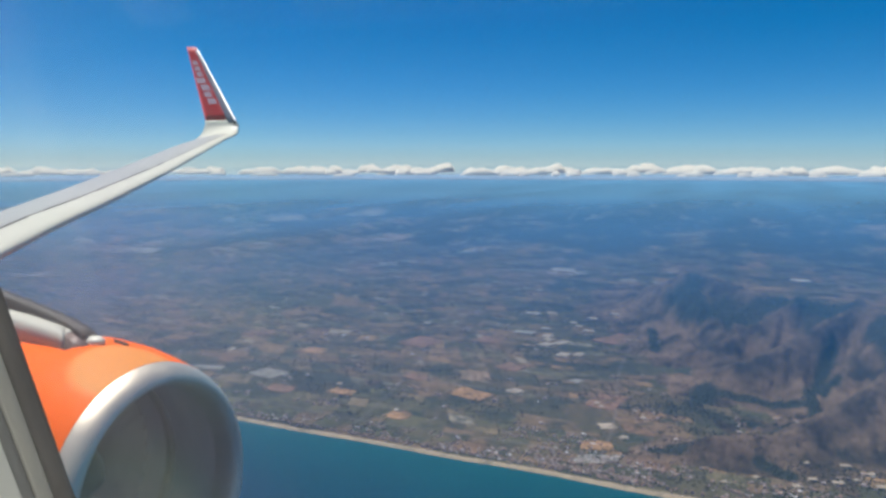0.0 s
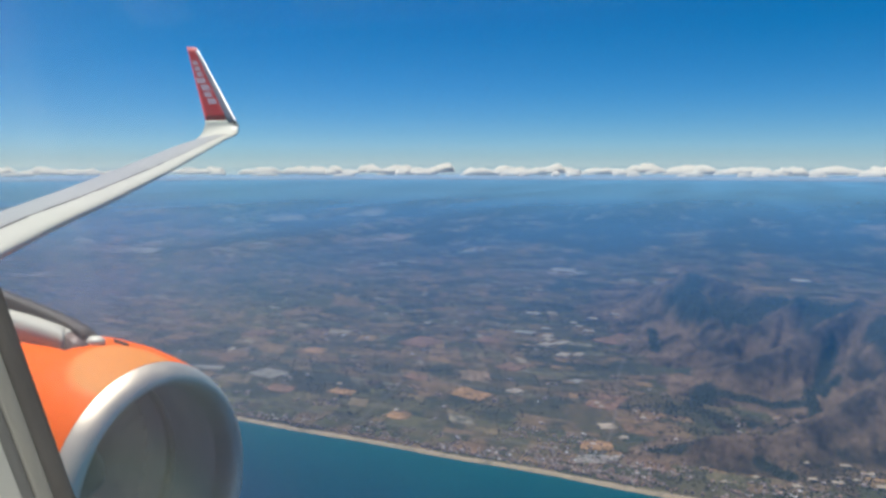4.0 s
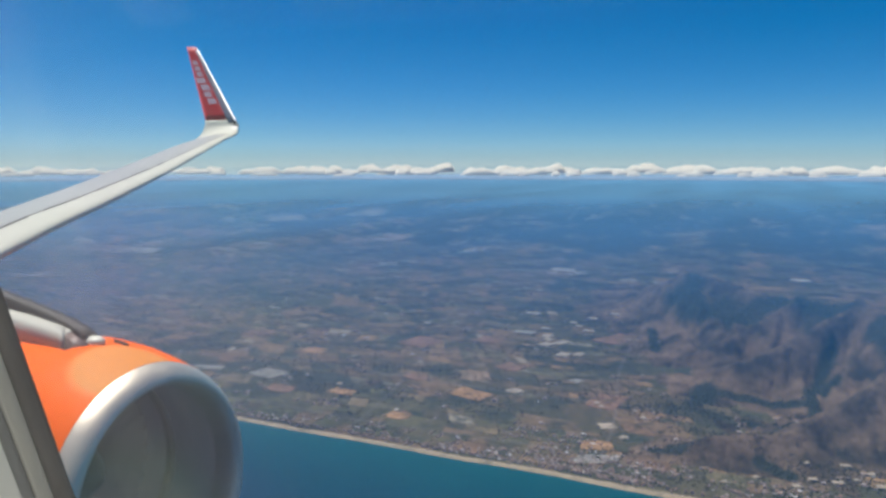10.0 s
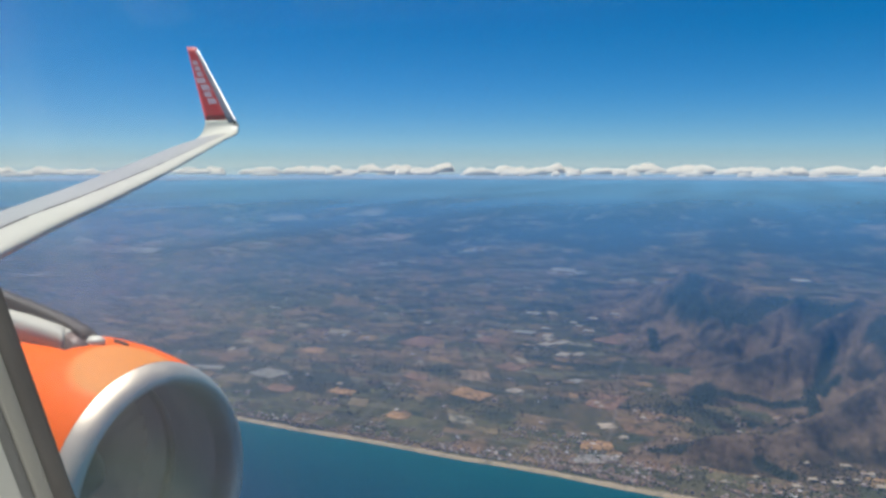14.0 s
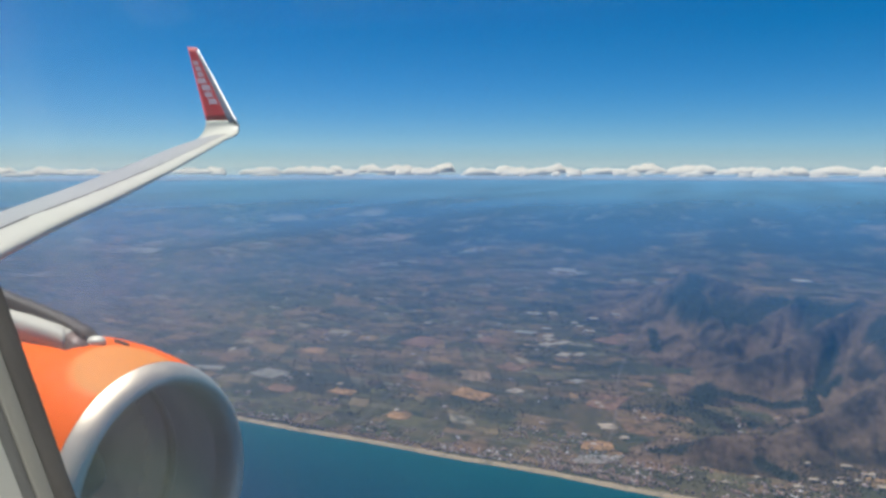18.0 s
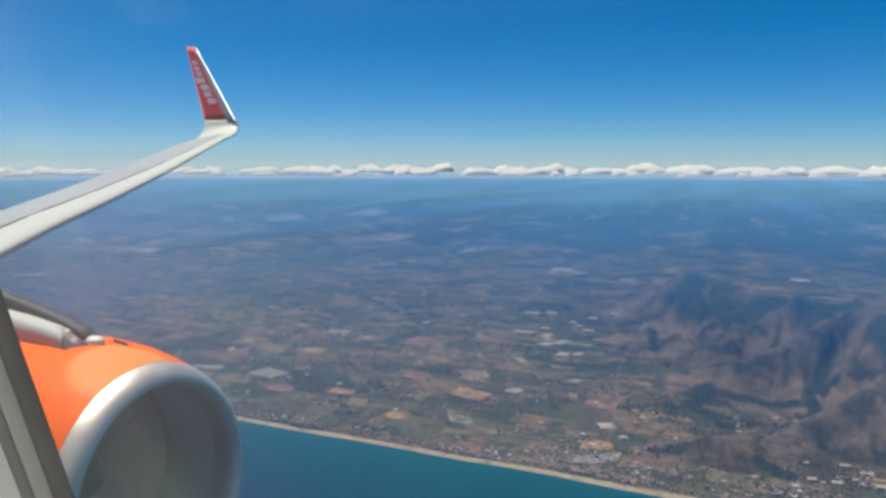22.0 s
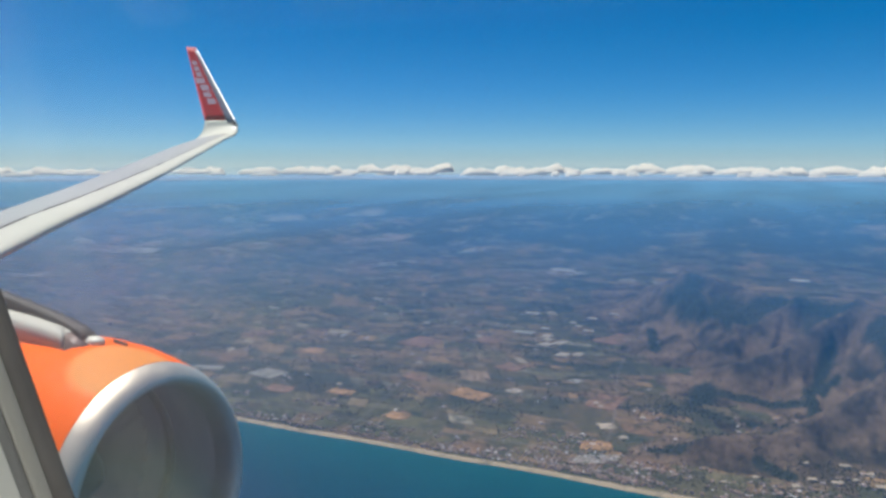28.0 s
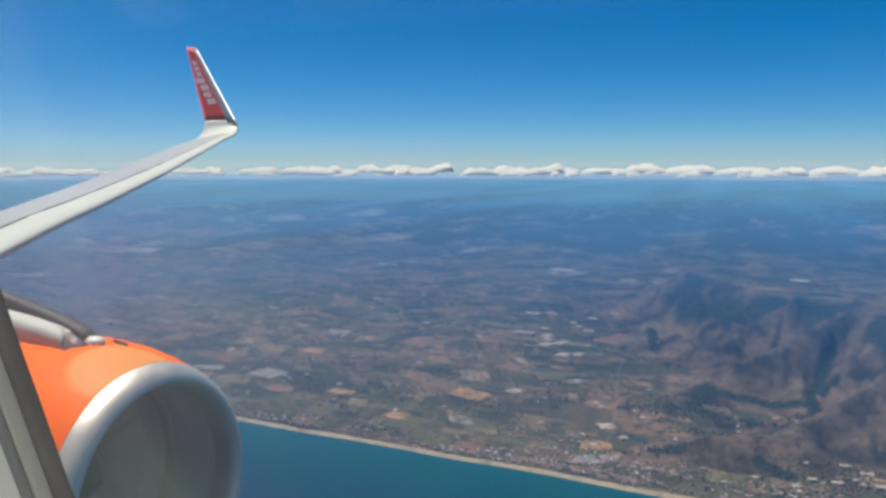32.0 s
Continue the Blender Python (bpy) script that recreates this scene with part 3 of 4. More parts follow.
for u in span(0.12, 1.0, 9):
    ang = u * math.pi / 2
    ring = []
    base = blade_slice(0.0, 0.0, 1.0, 10)
    for p, q in zip(tip, base):
        p, q = Vector(p), Vector(q)
        w = math.sin(ang) ** 1.2
        k = 1 - math.cos(ang)
        ring.append((p.x + (q.x - p.x) * (0.5 * w + 0.5 * k), p.y + (q.y - p.y) * w, p.z + (q.z - p.z) * k))
    root_rings.append(ring)
part("winglet_root", loft(root_rings), M_WHITE, winglet, "off-white curved winglet root", True)
# the operator's mark, as plain bars
for t0, t1, s0, s1 in ((0.80, 0.745, 0.50, 0.84), (0.725, 0.665, 0.48, 0.82), (0.645, 0.585, 0.48, 0.80), (0.565, 0.49, 0.46, 0.90), (0.47, 0.395, 0.38, 0.78), (0.375, 0.305, 0.42, 0.74), (0.285, 0.215, 0.36, 0.68)):
    q = [blade(a, b, 1, 0.006) for a, b in ((t0, s0), (t0, s1), (t1, s1), (t1, s0))]
    back = [blade(a, b, 1, -0.002) for a, b in ((t0, s0), (t0, s1), (t1, s1), (t1, s0))]
    part("logo_bar", loft([back, q]), M_PINK, winglet, "pale bar of the operator's mark")
part("light_housing", loft([[blade(t, s, sd, 0.008) for s, sd in ((0.0, 1), (0.07, 1), (0.12, 1), (0.12, -1), (0.07, -1))] for t in (-0.05, -0.02, -0.005)]), M_GAP, winglet, "dark navigation light window")

# engine
E_AT = Vector((-4.38, 4.44, -2.60))
TILT = 0.037


def spun(profile, n=72, name="", material=None, parent=None, label="", closed=False):
    """A body of revolution about the engine's axis; profile: (way back from the lip, radius)."""
    rings = []
    for d, r in profile:
        ring = []
        for i in range(n):
            a = 2 * math.pi * i / n
            p = Vector((-d, r * math.cos(a), r * math.sin(a)))
            ring.append(E_AT + Vector((p.x * math.cos(TILT) - p.z * math.sin(TILT), p.y, p.x * math.sin(TILT) + p.z * math.cos(TILT))))
        rings.append(ring)
    return part(name, loft(rings, True, False), material, parent, label, True)


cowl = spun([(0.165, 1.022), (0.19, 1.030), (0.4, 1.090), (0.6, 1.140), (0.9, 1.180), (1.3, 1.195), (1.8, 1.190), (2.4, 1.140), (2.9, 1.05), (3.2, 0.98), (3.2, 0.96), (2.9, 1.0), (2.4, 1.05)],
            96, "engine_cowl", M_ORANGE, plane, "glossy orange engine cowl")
spun([(0.162, 1.020), (0.12, 1.003), (0.08, 0.983), (0.04, 0.954), (0.012, 0.919), (0.0, 0.894), (0.008, 0.872), (0.03, 0.852), (0.08, 0.833), (0.15, 0.823), (0.24, 0.820)], 96, "inlet_lip", M_LIP, cowl, "polished aluminium inlet lip")
spun([(0.243, 0.823), (0.4, 0.830), (0.6, 0.845), (0.8, 0.862), (1.05, 0.868), (1.3, 0.87)], 72, "intake_duct", M_DUCT, cowl, "pale grey acoustic intake lining")
spun([(0.72, 0.005), (0.76, 0.05), (0.86, 0.14), (0.98, 0.23), (1.1, 0.29), (1.2, 0.31)], 40, "spinner", M_SPIN, cowl, "dark conical fan spinner")
spun([(0.74, 0.853), (0.745, 0.846), (0.855, 0.849), (0.86, 0.857)], 72, "fan_case_ring", M_RING, cowl, "pale worn fan case ring")
spun([(1.28, 0.0), (1.28, 0.87)], 40, "fan_backing", M_BLADE, cowl)
spun([(2.5, 0.70), (3.2, 0.66), (4.0, 0.52), (4.4, 0.42), (4.4, 0.38), (3.0, 0.4)], 48, "core_nozzle", M_STEEL, cowl)
swirl = []
for i in range(15):
    u = i / 14
    a, d = 0.40 + 0.55 * u, 0.90 + 0.07 * u
    r = float(np.interp(d, [0.72, 0.76, 0.86, 0.98, 1.1], [0.005, 0.05, 0.14, 0.23, 0.29])) + 0.004
    w = 0.012 + 0.03 * math.sin(math.pi * u)
    swirl.append([E_AT + Vector((-d - e, (r + e * 0.8) * math.cos(a + f * w / max(r, 0.06)), (r + e * 0.8) * math.sin(a + f * w / max(r, 0.06)) - d * math.sin(TILT))) for e, f in ((0, -0.5), (0, 0.5), (0.006, 0.5), (0.006, -0.5))])
part("spiral_mark", loft(swirl), M_WHITE, cowl, "white comma mark painted on the spinner")
for i in range(36):
    a = 2 * math.pi * i / 36
    rows = []
    for r in span(0.29, 0.86, 5):
        tw = 0.95 + 0.30 * (r - 0.29) / 0.57
        ring = []
        for du, dv in ((-0.125, 0), (0, 0.010), (0.125, 0), (0, -0.010)):
            dx = du * math.cos(tw) - dv * math.sin(tw)
            dt = du * math.sin(tw) + dv * math.cos(tw)
            p = Vector((-1.14 + dx, r * math.cos(a) - dt * math.sin(a), r * math.sin(a) + dt * math.cos(a)))
            ring.append(E_AT + Vector((p.x, p.y, p.z + p.x * math.sin(TILT))))
        rows.append(ring)
    part("fan_blade", loft(rows), M_BLADE, cowl)


def on_cowl(d, a, r):
    """A place on the cowl: way back, angle from the top towards the cabin, radius."""
    return E_AT + Vector((-d, -r * math.sin(a), r * math.cos(a) - d * math.sin(TILT)))


part("vent_slot", loft([[on_cowl(d, a, 1.115 + k + 0.24 * (d - 0.5)) for d, a in ((0.57, -0.165), (0.60, -0.185), (0.70, -0.18), (0.74, -0.16), (0.70, -0.14), (0.60, -0.148))] for k in (-0.02, 0.006)]), M_GAP, cowl, "dark vent slot in the cowl")
dome = bmesh.new()
bmesh.ops.create_uvsphere(dome, u_segments=20, v_segments=12, radius=1, matrix=Matrix.Translation(on_cowl(0.785, -0.03, 1.172)) @ Matrix.Diagonal((0.095, 0.07, 0.046, 1)))
part("blister_fairing", dome, M_WHITE, cowl, "small white blister fairing", True)

# pylon: an upright fairing from the cowl to the wing
PYL = [(-5.15, -1.462, 0.10), (-5.46, -1.362, 0.165), (-5.51, -1.350, 0.165), (-5.56, -1.340, 0.165), (-5.90, -1.288, 0.145), (-6.3, -1.250, 0.115), (-6.8, -1.235, 0.11), (-7.4, -1.20, 0.11), (-8.4, -1.20, 0.11)]
rings = []
for x, top, w in PYL:
    mid = min(top - 0.07, -1.47)
    near_side = [(x, 4.44 - w - 0.09, -1.78), (x, 4.44 - w - 0.05, mid), (x, 4.44 - w, top - 0.030), (x, 4.44 - w * 0.88, top - 0.012), (x, 4.44 - w * 0.5, top - 0.003)]
    skew = 1.1 * smoothstep(-6.1, -5.6, x) if x < -5.2 else 0.0
    ring = near_side + [(x, 4.44, top)] + [(x, 8.88 - y, z) for _, y, z in near_side[::-1]]
    rings.append([(a + skew * max(0.0, 4.44 - y), y, z) for a, y, z in ring])


def seam(r, side, inset=0.0):
    """Where the pale cap meets the darker side: low at the front, high behind."""
    a, b = (Vector(r[2]), Vector(r[1])) if side < 0 else (Vector(r[8]), Vector(r[9]))
    p = a.lerp(b, 0.45 + 0.50 * smoothstep(-6.5, -5.6, r[0][0]))
    return (p.x, p.y - side * inset, p.z - inset)


pylon = part("pylon", loft([[seam(r, -1), r[2]] + r[3:8] + [r[8], seam(r, 1), (r[8][0], 4.44, seam(r, 1)[2] - 0.02)] for r in rings[1:]]), M_PYLON, plane, "off-white engine pylon fairing", True)
part("side_panel", loft([[r[0], (r[1][0], r[1][1], r[1][2] - 0.006), seam(r, -1, 0.004), seam(r, 1, 0.004), (r[9][0], r[9][1], r[9][2] - 0.006), r[10]] for r in rings[1:]]), M_PYSIDE, pylon, "warm grey pylon side", True)
part("pylon_nose", loft([rings[0], [Vector(a).lerp(Vector(b), 0.96) for a, b in zip(rings[0], rings[1])]]), M_PYSIDE, pylon, "dark grey pylon nose", True)
SPINE = [(-5.20, -1.400), (-5.28, -1.350), (-5.50, -1.300), (-5.78, -1.238), (-6.05, -1.180), (-6.4, -1.110), (-6.9, -1.03), (-7.5, -0.97)]
strip = []
for x, z in SPINE:
    y = 4.44 + 0.05 * smoothstep(-5.2, -5.6, x)
    strip.append([(x, y - 0.035, -1.50), (x, y - 0.035, z - 0.022), (x, y - 0.020, z - 0.004), (x, y + 0.04, z), (x, y + 0.085, z - 0.008), (x, y + 0.095, z - 0.03), (x, y + 0.095, -1.50)])
part("spine", loft(strip), M_SPINE, pylon, "dark grey raised spine along the top of the pylon", True)
for i in range(9):
    x = -5.62 - 0.11 * i
    top = float(np.interp(-x, [-p[0] for p in PYL], [p[1] for p in PYL]))
    w = float(np.interp(-x, [-p[0] for p in PYL], [p[2] for p in PYL]))
    bolt = bmesh.new()
    bmesh.ops.create_cone(bolt, cap_ends=True, segments=8, radius1=0.006, radius2=0.005, depth=0.008, matrix=Matrix.Translation((x, 4.44 - w * 0.62, top - 0.004)))
    part("bolt", bolt, M_GAP, pylon)

# fuselage skin and the cabin round the camera; the wall leans in at the top
LEAN = radians(16.2)
P0 = Vector((0, 0.136, 0))


def wall_point(x, s, d):
    """A place in the cabin wall: x along, s up the wall, d outward from its inner pane."""
    return Vector((x, P0.y - s * math.sin(LEAN) + d * math.cos(LEAN), s * math.cos(LEAN) + d * math.sin(LEAN)))


def rounded(x0, x1, s0, s1, r, n=8):
    pts = []
    for cx, cs, a0 in ((x1 - r, s1 - r, 0), (x0 + r, s1 - r, 90), (x0 + r, s0 + r, 180), (x1 - r, s0 + r, 270)):
        for i in range(n + 1):
            a = radians(a0 + 90 * i / n)
            pts.append((cx + r * math.cos(a), cs + r * math.sin(a)))
    return pts


def frame_ring(loops, name, material, parent, label=""):
    """Lofts rounded rectangles given as (grow, d) round the window."""
    rings = []
    for grow, d in loops:
        rings.append([wall_point(x, s, d) for x, s in rounded(W[0] - grow, W[1] + grow, W[2] - grow, W[3] + grow, 0.075 + grow)])
    rings.append(rings[0])
    return part(name, loft(rings, True, False), material, parent, label, True)


W = (-0.2087, 0.060, -0.185, 0.165)
window = tagged(empty("window_1", (0, 0, EYE)), "oval cabin window with a worn beige surround", "window", kind="structure")
frame_ring([(0.0, 0.0), (-0.0006, 0.0016), (0.004, 0.004), (0.020, 0.004), (0.020, -0.0043), (0.0006, -0.0040)], "gasket", M_SEAL, window, "dark rubber window gasket")
frame_ring([(0.0006, -0.0044), (0.020, -0.0044), (0.020, -0.0088), (0.0016, -0.0087), (0.0008, -0.0083)], "inner_frame", M_REVEAL, window, "grey beige inner frame")
frame_ring([(0.0022, -0.0090), (0.020, -0.0090), (0.020, -0.0118), (0.0032, -0.0117)], "seal", M_EDGE, window, "thin dark grey seal line")
frame_ring([(0.0034, -0.0120), (0.010, -0.026), (0.030, -0.050), (0.060, -0.066), (0.095, -0.070), (0.095, -0.060), (0.03, -0.03), (0.02, -0.0120)], "surround", M_PANEL, window, "light beige plastic surround")
frame_ring([(0.045, 0.010), (0.13, 0.006), (0.13, 0.020), (0.05, 0.016)], "outer_flange", M_SKIN, window, "white outer window flange")

glass = Mat("window_acrylic", (1, 1, 1), 0.02)
glass.b.inputs["Transmission Weight"].default_value = 1.0
glass.b.inputs["IOR"].default_value = 1.25
# fine scratches and grime that scatter daylight, thicker in smears
scatter, joined = glass.n("BsdfTranslucent", Color=(0.92, 0.95, 1.0, 1)), glass.n("MixShader")
grime = glass.n("SeparateXYZ")
glass.l(glass.coords(), grime.inputs[0])
edge = glass.n("MapRange")
for key, val in (("From Min", -0.21), ("From Max", -0.100), ("To Min", 0.040), ("To Max", 0.0)):
    edge.inputs[key].default_value = val
glass.l(grime.outputs["X"], edge.inputs[0])
above = glass.n("MapRange")
for key, val in (("From Min", -0.075), ("From Max", -0.020), ("To Min", 0.05), ("To Max", 1.0)):
    above.inputs[key].default_value = val
glass.l(grime.outputs["Z"], above.inputs[0])
corner = glass.n("Math")
corner.operation = "MULTIPLY"
glass.l(edge.outputs[0], corner.inputs[0])
glass.l(above.outputs[0], corner.inputs[1])
smear_veil = glass.n("Math")
smear_veil.operation = "MULTIPLY_ADD"
glass.l(corner.outputs[0], smear_veil.inputs[0])
glass.l(glass.noise(glass.coords(), 9.0, 3, 0.5), smear_veil.inputs[1])
film = glass.n("MapRange")
for key, val in (("From Min", -0.20), ("From Max", 0.0), ("To Min", 0.024), ("To Max", 0.0065)):
    film.inputs[key].default_value = val
glass.l(grime.outputs["X"], film.inputs[0])
glass.l(film.outputs[0], smear_veil.inputs[2])
smear_veil = smear_veil.outputs[0]
# added veil patches that lighten the intake and the land at the left
for place, size, amount in (((-0.172, 0.18, -0.100), (0.060, 5.0, 0.060), 0.015), ((-0.150, 0.18, -0.028), (0.085, 5.0, 0.055), 0.028)):
    patch, veil_at, total = glass.n("TexGradient"), glass.n("Mapping"), glass.n("Math")
    patch.gradient_type, veil_at.vector_type, total.operation = "SPHERICAL", "TEXTURE", "MULTIPLY_ADD"
    veil_at.inputs["Location"].default_value, veil_at.inputs["Scale"].default_value = place, size
    glass.l(glass.n("TexCoord").outputs["Object"], veil_at.inputs[0])
    glass.l(veil_at.outputs[0], patch.inputs[0])
    glass.l(patch.outputs["Fac"], total.inputs[0])
    total.inputs[1].default_value = amount
    glass.l(smear_veil, total.inputs[2])
    smear_veil = total.outputs[0]
tints = glass.ramp(glass.noise(glass.coords((1, 1, 1.4)), 16.0, 2, 0.5), [(0.34, (0.76, 0.94, 0.56)), (0.5, (0.98, 0.88, 0.70)), (0.64, (1.0, 0.76, 0.74))])
glass.l(tints, scatter.inputs["Color"])
glass.l(smear_veil, joined.inputs[0])
glass.l(glass.b.outputs[0], joined.inputs[1])
glass.l(scatter.outputs[0], joined.inputs[2])
glass.l(joined.outputs[0], glass.t.nodes["Material Output"].inputs[0])
rings = [[wall_point(x, s, d) for x, s in rounded(W[0] - 0.008, W[1] + 0.008, W[2] - 0.008, W[3] + 0.008, 0.083)] for d in (0.004, 0.008)]
pane = part("pane", loft(rings), glass.m, window, "clear acrylic pane")
pane.visible_shadow = False

# cabin shell: a tube with this window's opening and a row of openings opposite
def shell(r_in, r_out, name, material, label, parent=None):
    cy, cz = -1.70, -0.568
    bm = bmesh.new()
    ns = 72
    xs = [-17.0, -13.0, -9.0, -6.0, -5.0, -4.5, -4.0, -3.2, -2.7, -2.1, -1.6, -1.0, -0.5, -0.325, -0.215, -0.10, 0.05, 0.185, 0.5, 1.0, 1.6, 2.1, 2.7, 3.4]
    def ring(x, r):
        return [bm.verts.new((x, cy + r * math.cos(2 * math.pi * (k + 0.5) / ns), cz + r * math.sin(2 * math.pi * (k + 0.5) / ns))) for k in range(ns)]
    ins, outs = [ring(x, r_in) for x in xs], [ring(x, r_out) for x in xs]
    for i in range(len(xs) - 1):
        mid = (xs[i] + xs[i + 1]) / 2
        for k in range(ns):
            j = (k + 1) % ns
            a = 2 * math.pi * (k + 1) / ns
            z, y = cz + r_in * math.sin(a), math.cos(a)
            hole = (y > 0 and abs(math.degrees(a) - 15) < 7.6 and -0.326 < mid < 0.186) or (y < 0 and -0.35 < z < 0.35 and i % 2 == 1 and i > 4)
            if hole:
                continue
            bm.faces.new((ins[i][k], ins[i][j], ins[i + 1][j], ins[i + 1][k]))
            bm.faces.new((outs[i][k], outs[i + 1][k], outs[i + 1][j], outs[i][j]))
    for rr in ((ins[0], outs[0]), (ins[-1], outs[-1])):
        for k in range(ns):
            j = (k + 1) % ns
            bm.faces.new((rr[0][k], rr[1][k], rr[1][j], rr[0][j]))
        bm.faces.new(rr[0])
    return part(name, bm, material, parent, label, True)


fus = shell(1.925, 1.955, "fuselage", M_SKIN, "white fuselage skin", plane)
part("cabin_floor", box_bm(-16.9, 3.3, -3.2, -0.05, -1.35, -1.25), M_FLOOR, plane, "dark carpeted cabin floor")
wall_bm = bmesh.new()
o = [wall_bm.verts.new(wall_point(x, s, -0.062)) for x, s in rounded(W[0] - 0.085, W[1] + 0.085, W[2] - 0.085, W[3] + 0.085, 0.16)]
big = [wall_bm.verts.new(wall_point(x, s, -0.062)) for x, s in rounded(-0.60, 0.50, -0.62, 0.42, 0.02)]
for i in range(len(o)):
    j = (i + 1) % len(o)
    wall_bm.faces.new((o[i], o[j], big[j], big[i]))
ext = bmesh.ops.extrude_face_region(wall_bm, geom=wall_bm.faces[:])
bmesh.ops.translate(wall_bm, verts=[e for e in ext["geom"] if isinstance(e, bmesh.types.BMVert)], vec=(0, 0.006, 0.002))
wall = part("wall_cabin", wall_bm, M_PANEL, None)
wall.location = (0, 0, EYE)
tagged(wall, "light beige cabin side panel round the window", "wall", kind="structure")


# ------------------------------------------------------------------ clouds
def billow(p, scale):
    """Rounded swellings parted by creases, at three sizes."""
    return sum(a * (0.5 - 1.6 * abs(noise.noise(p * (f / scale)))) for f, a in ((1.1, 0.40), (2.8, 0.34), (7.0, 0.28)))


def cloud(cx, cy, base, length, tall, seed, material):
    """A long billowing heap lying across the way inland, on a flat base."""
    away = Vector((cx, cy, 0)).normalized()
    across = Vector((away.y, -away.x, 0))
    n, m, shift = int(length / 2.4) + 10, 22, Vector((seed * 13.7, seed * 5.1, 0))
    verts, faces = [], []
    for i in range(n + 1):
        u = 2 * i / n - 1
        env = max(0.02, 1 - abs(u) ** 3) ** 0.7
        lump = 0.5 + 0.7 * noise.fractal((u * length * 0.006, seed * 1.7, 0), 0.8, 2.2, 2)
        h = tall * env * min(1.1, max(0.3, 0.45 + 0.55 * lump))
        for j in range(m + 1):
            a = math.pi * j / m
            out = Vector((0, 0, math.sin(a) ** 0.8)) - away * (0.25 * math.cos(a))
            p = Vector((cx, cy, base)) + across * (u * length / 2) + Vector((0, 0, h * math.sin(a) ** 0.8)) - away * (math.cos(a) * tall * 0.8 * env)
            p += out * (0.42 * h * billow(Vector((u * length * 0.16, -math.cos(a) * tall * 0.6, h * math.sin(a) * 1.1)) + shift, 0.8 * tall))
            p.z = max(p.z, base - 0.05 * tall)
            verts.append(p)
            if i and j:
                q = i * (m + 1) + j
                faces.append((q, q - 1, q - m - 2, q - m - 1))
    faces += [tuple(range(m + 1)), tuple(n * (m + 1) + j for j in range(m, -1, -1))]
    me = bpy.data.meshes.new("cloud")
    me.from_pydata(verts, [], faces)
    me.materials.append(material)
    me.polygons.foreach_set("use_smooth", [True] * len(me.polygons))
    return tagged(new("cloud", me), "flat-based white cumulus cloud on the horizon", "cloud", "clouds on the horizon")


rnd = random.Random(5)
k = 0
for near_row in (False, True):
    deg = 81.0
    while deg < 152:
        length = rnd.uniform(50, 170) if near_row else rnd.uniform(110, 300)
        r = rnd.uniform(4130, 4250) if near_row else rnd.uniform(4400, 4650)
        a = radians(deg)
        base, tall = (rnd.uniform(44, 68), rnd.uniform(24, 42)) if near_row else (rnd.uniform(48, 66), rnd.uniform(44, 64))
        cloud(r * math.cos(a), r * math.sin(a), base, length, tall * (0.8 if deg > 128 else 1), 100 + k, M_CLOUD)
        deg += math.degrees(length / r) * (rnd.uniform(0.8, 1.7) if near_row else rnd.uniform(0.6, 0.98))
        k += 1

# small stray clouds before the bank
cloud(150, 4050, 42, 90, 34, 901, M_CLOUD)
for i, (turn, wide) in enumerate(((92.5, 70), (108.0, 60), (121.5, 110))):
    cloud(4080 * math.cos(radians(turn)), 4080 * math.sin(radians(turn)), 47, wide, 28, 910 + i, M_CLOUD)

# ------------------------------------------------------------------ farmland
rnd = random.Random(11)


def split(x0, x1, y0, y1, out):
    """Cuts a rectangle of land into parcels, larger far inland."""
    w, d = x1 - x0, y1 - y0
    size = rnd.choice((6, 8, 10, 13, 20)) * (1 + max(0, y0 - 330) / 500)
    if w < size * 1.5 and d < size:
        out.append((x0, x1, y0, y1))
        return
    u = rnd.uniform(0.35, 0.65)
    if w * 0.75 > d:
        split(x0, x0 + w * u, y0, y1, out)
        split(x0 + w * u, x1, y0, y1, out)
    else:
        split(x0, x1, y0, y0 + d * u, out)
        split(x0, x1, y0 + d * u, y1, out)


parcels = []
split(-700, 560, 6, 700, parcels)
TURN = radians(-24)


def lay(x, d):
    """Land coordinates: x along the shore, d inland, with the plots' slant."""
    s = smoothstep(15, 90, d)
    px = x + d * math.tan(TURN) * s + 16 * s * noise.noise((x * 0.012, d * 0.012, 2.2))
    return px, coast(px) + d + 13 * s * noise.noise((x * 0.010, d * 0.014, 8.8))


near, rest_v, rest_f = [], [], []
for x0, x1, d0, d1 in parcels:
    g = 0.35
    q = [lay(a, b) for a, b in ((x0 + g, d0 + g), (x1 - g, d0 + g), (x1 - g, d1 - g), (x0 + g, d1 - g))]
    mx, my = sum(p[0] for p in q) / 4, sum(p[1] for p in q) / 4
    if mountain(mx, my) > 0.4 or rnd.random() < 0.22:
        continue
    hz = max(height(*p) for p in q) + 0.06
    if hz > 8 or hz - min(height(*p) for p in q) > 0.7:
        continue
    if -280 < mx < 40 and my < 470 and len(near) < 290:
        near.append((mx, my, hz, q))
    else:
        b = len(rest_v)
        rest_v += [(*p, height(*p) + 0.10) for p in q]
        rest_f.append((b, b + 1, b + 2, b + 3))
tagged(mesh_object("fields", rest_v, rest_f, M_PARCELS), "patchwork of small brown and green farm fields", "fields", kind="stuff")


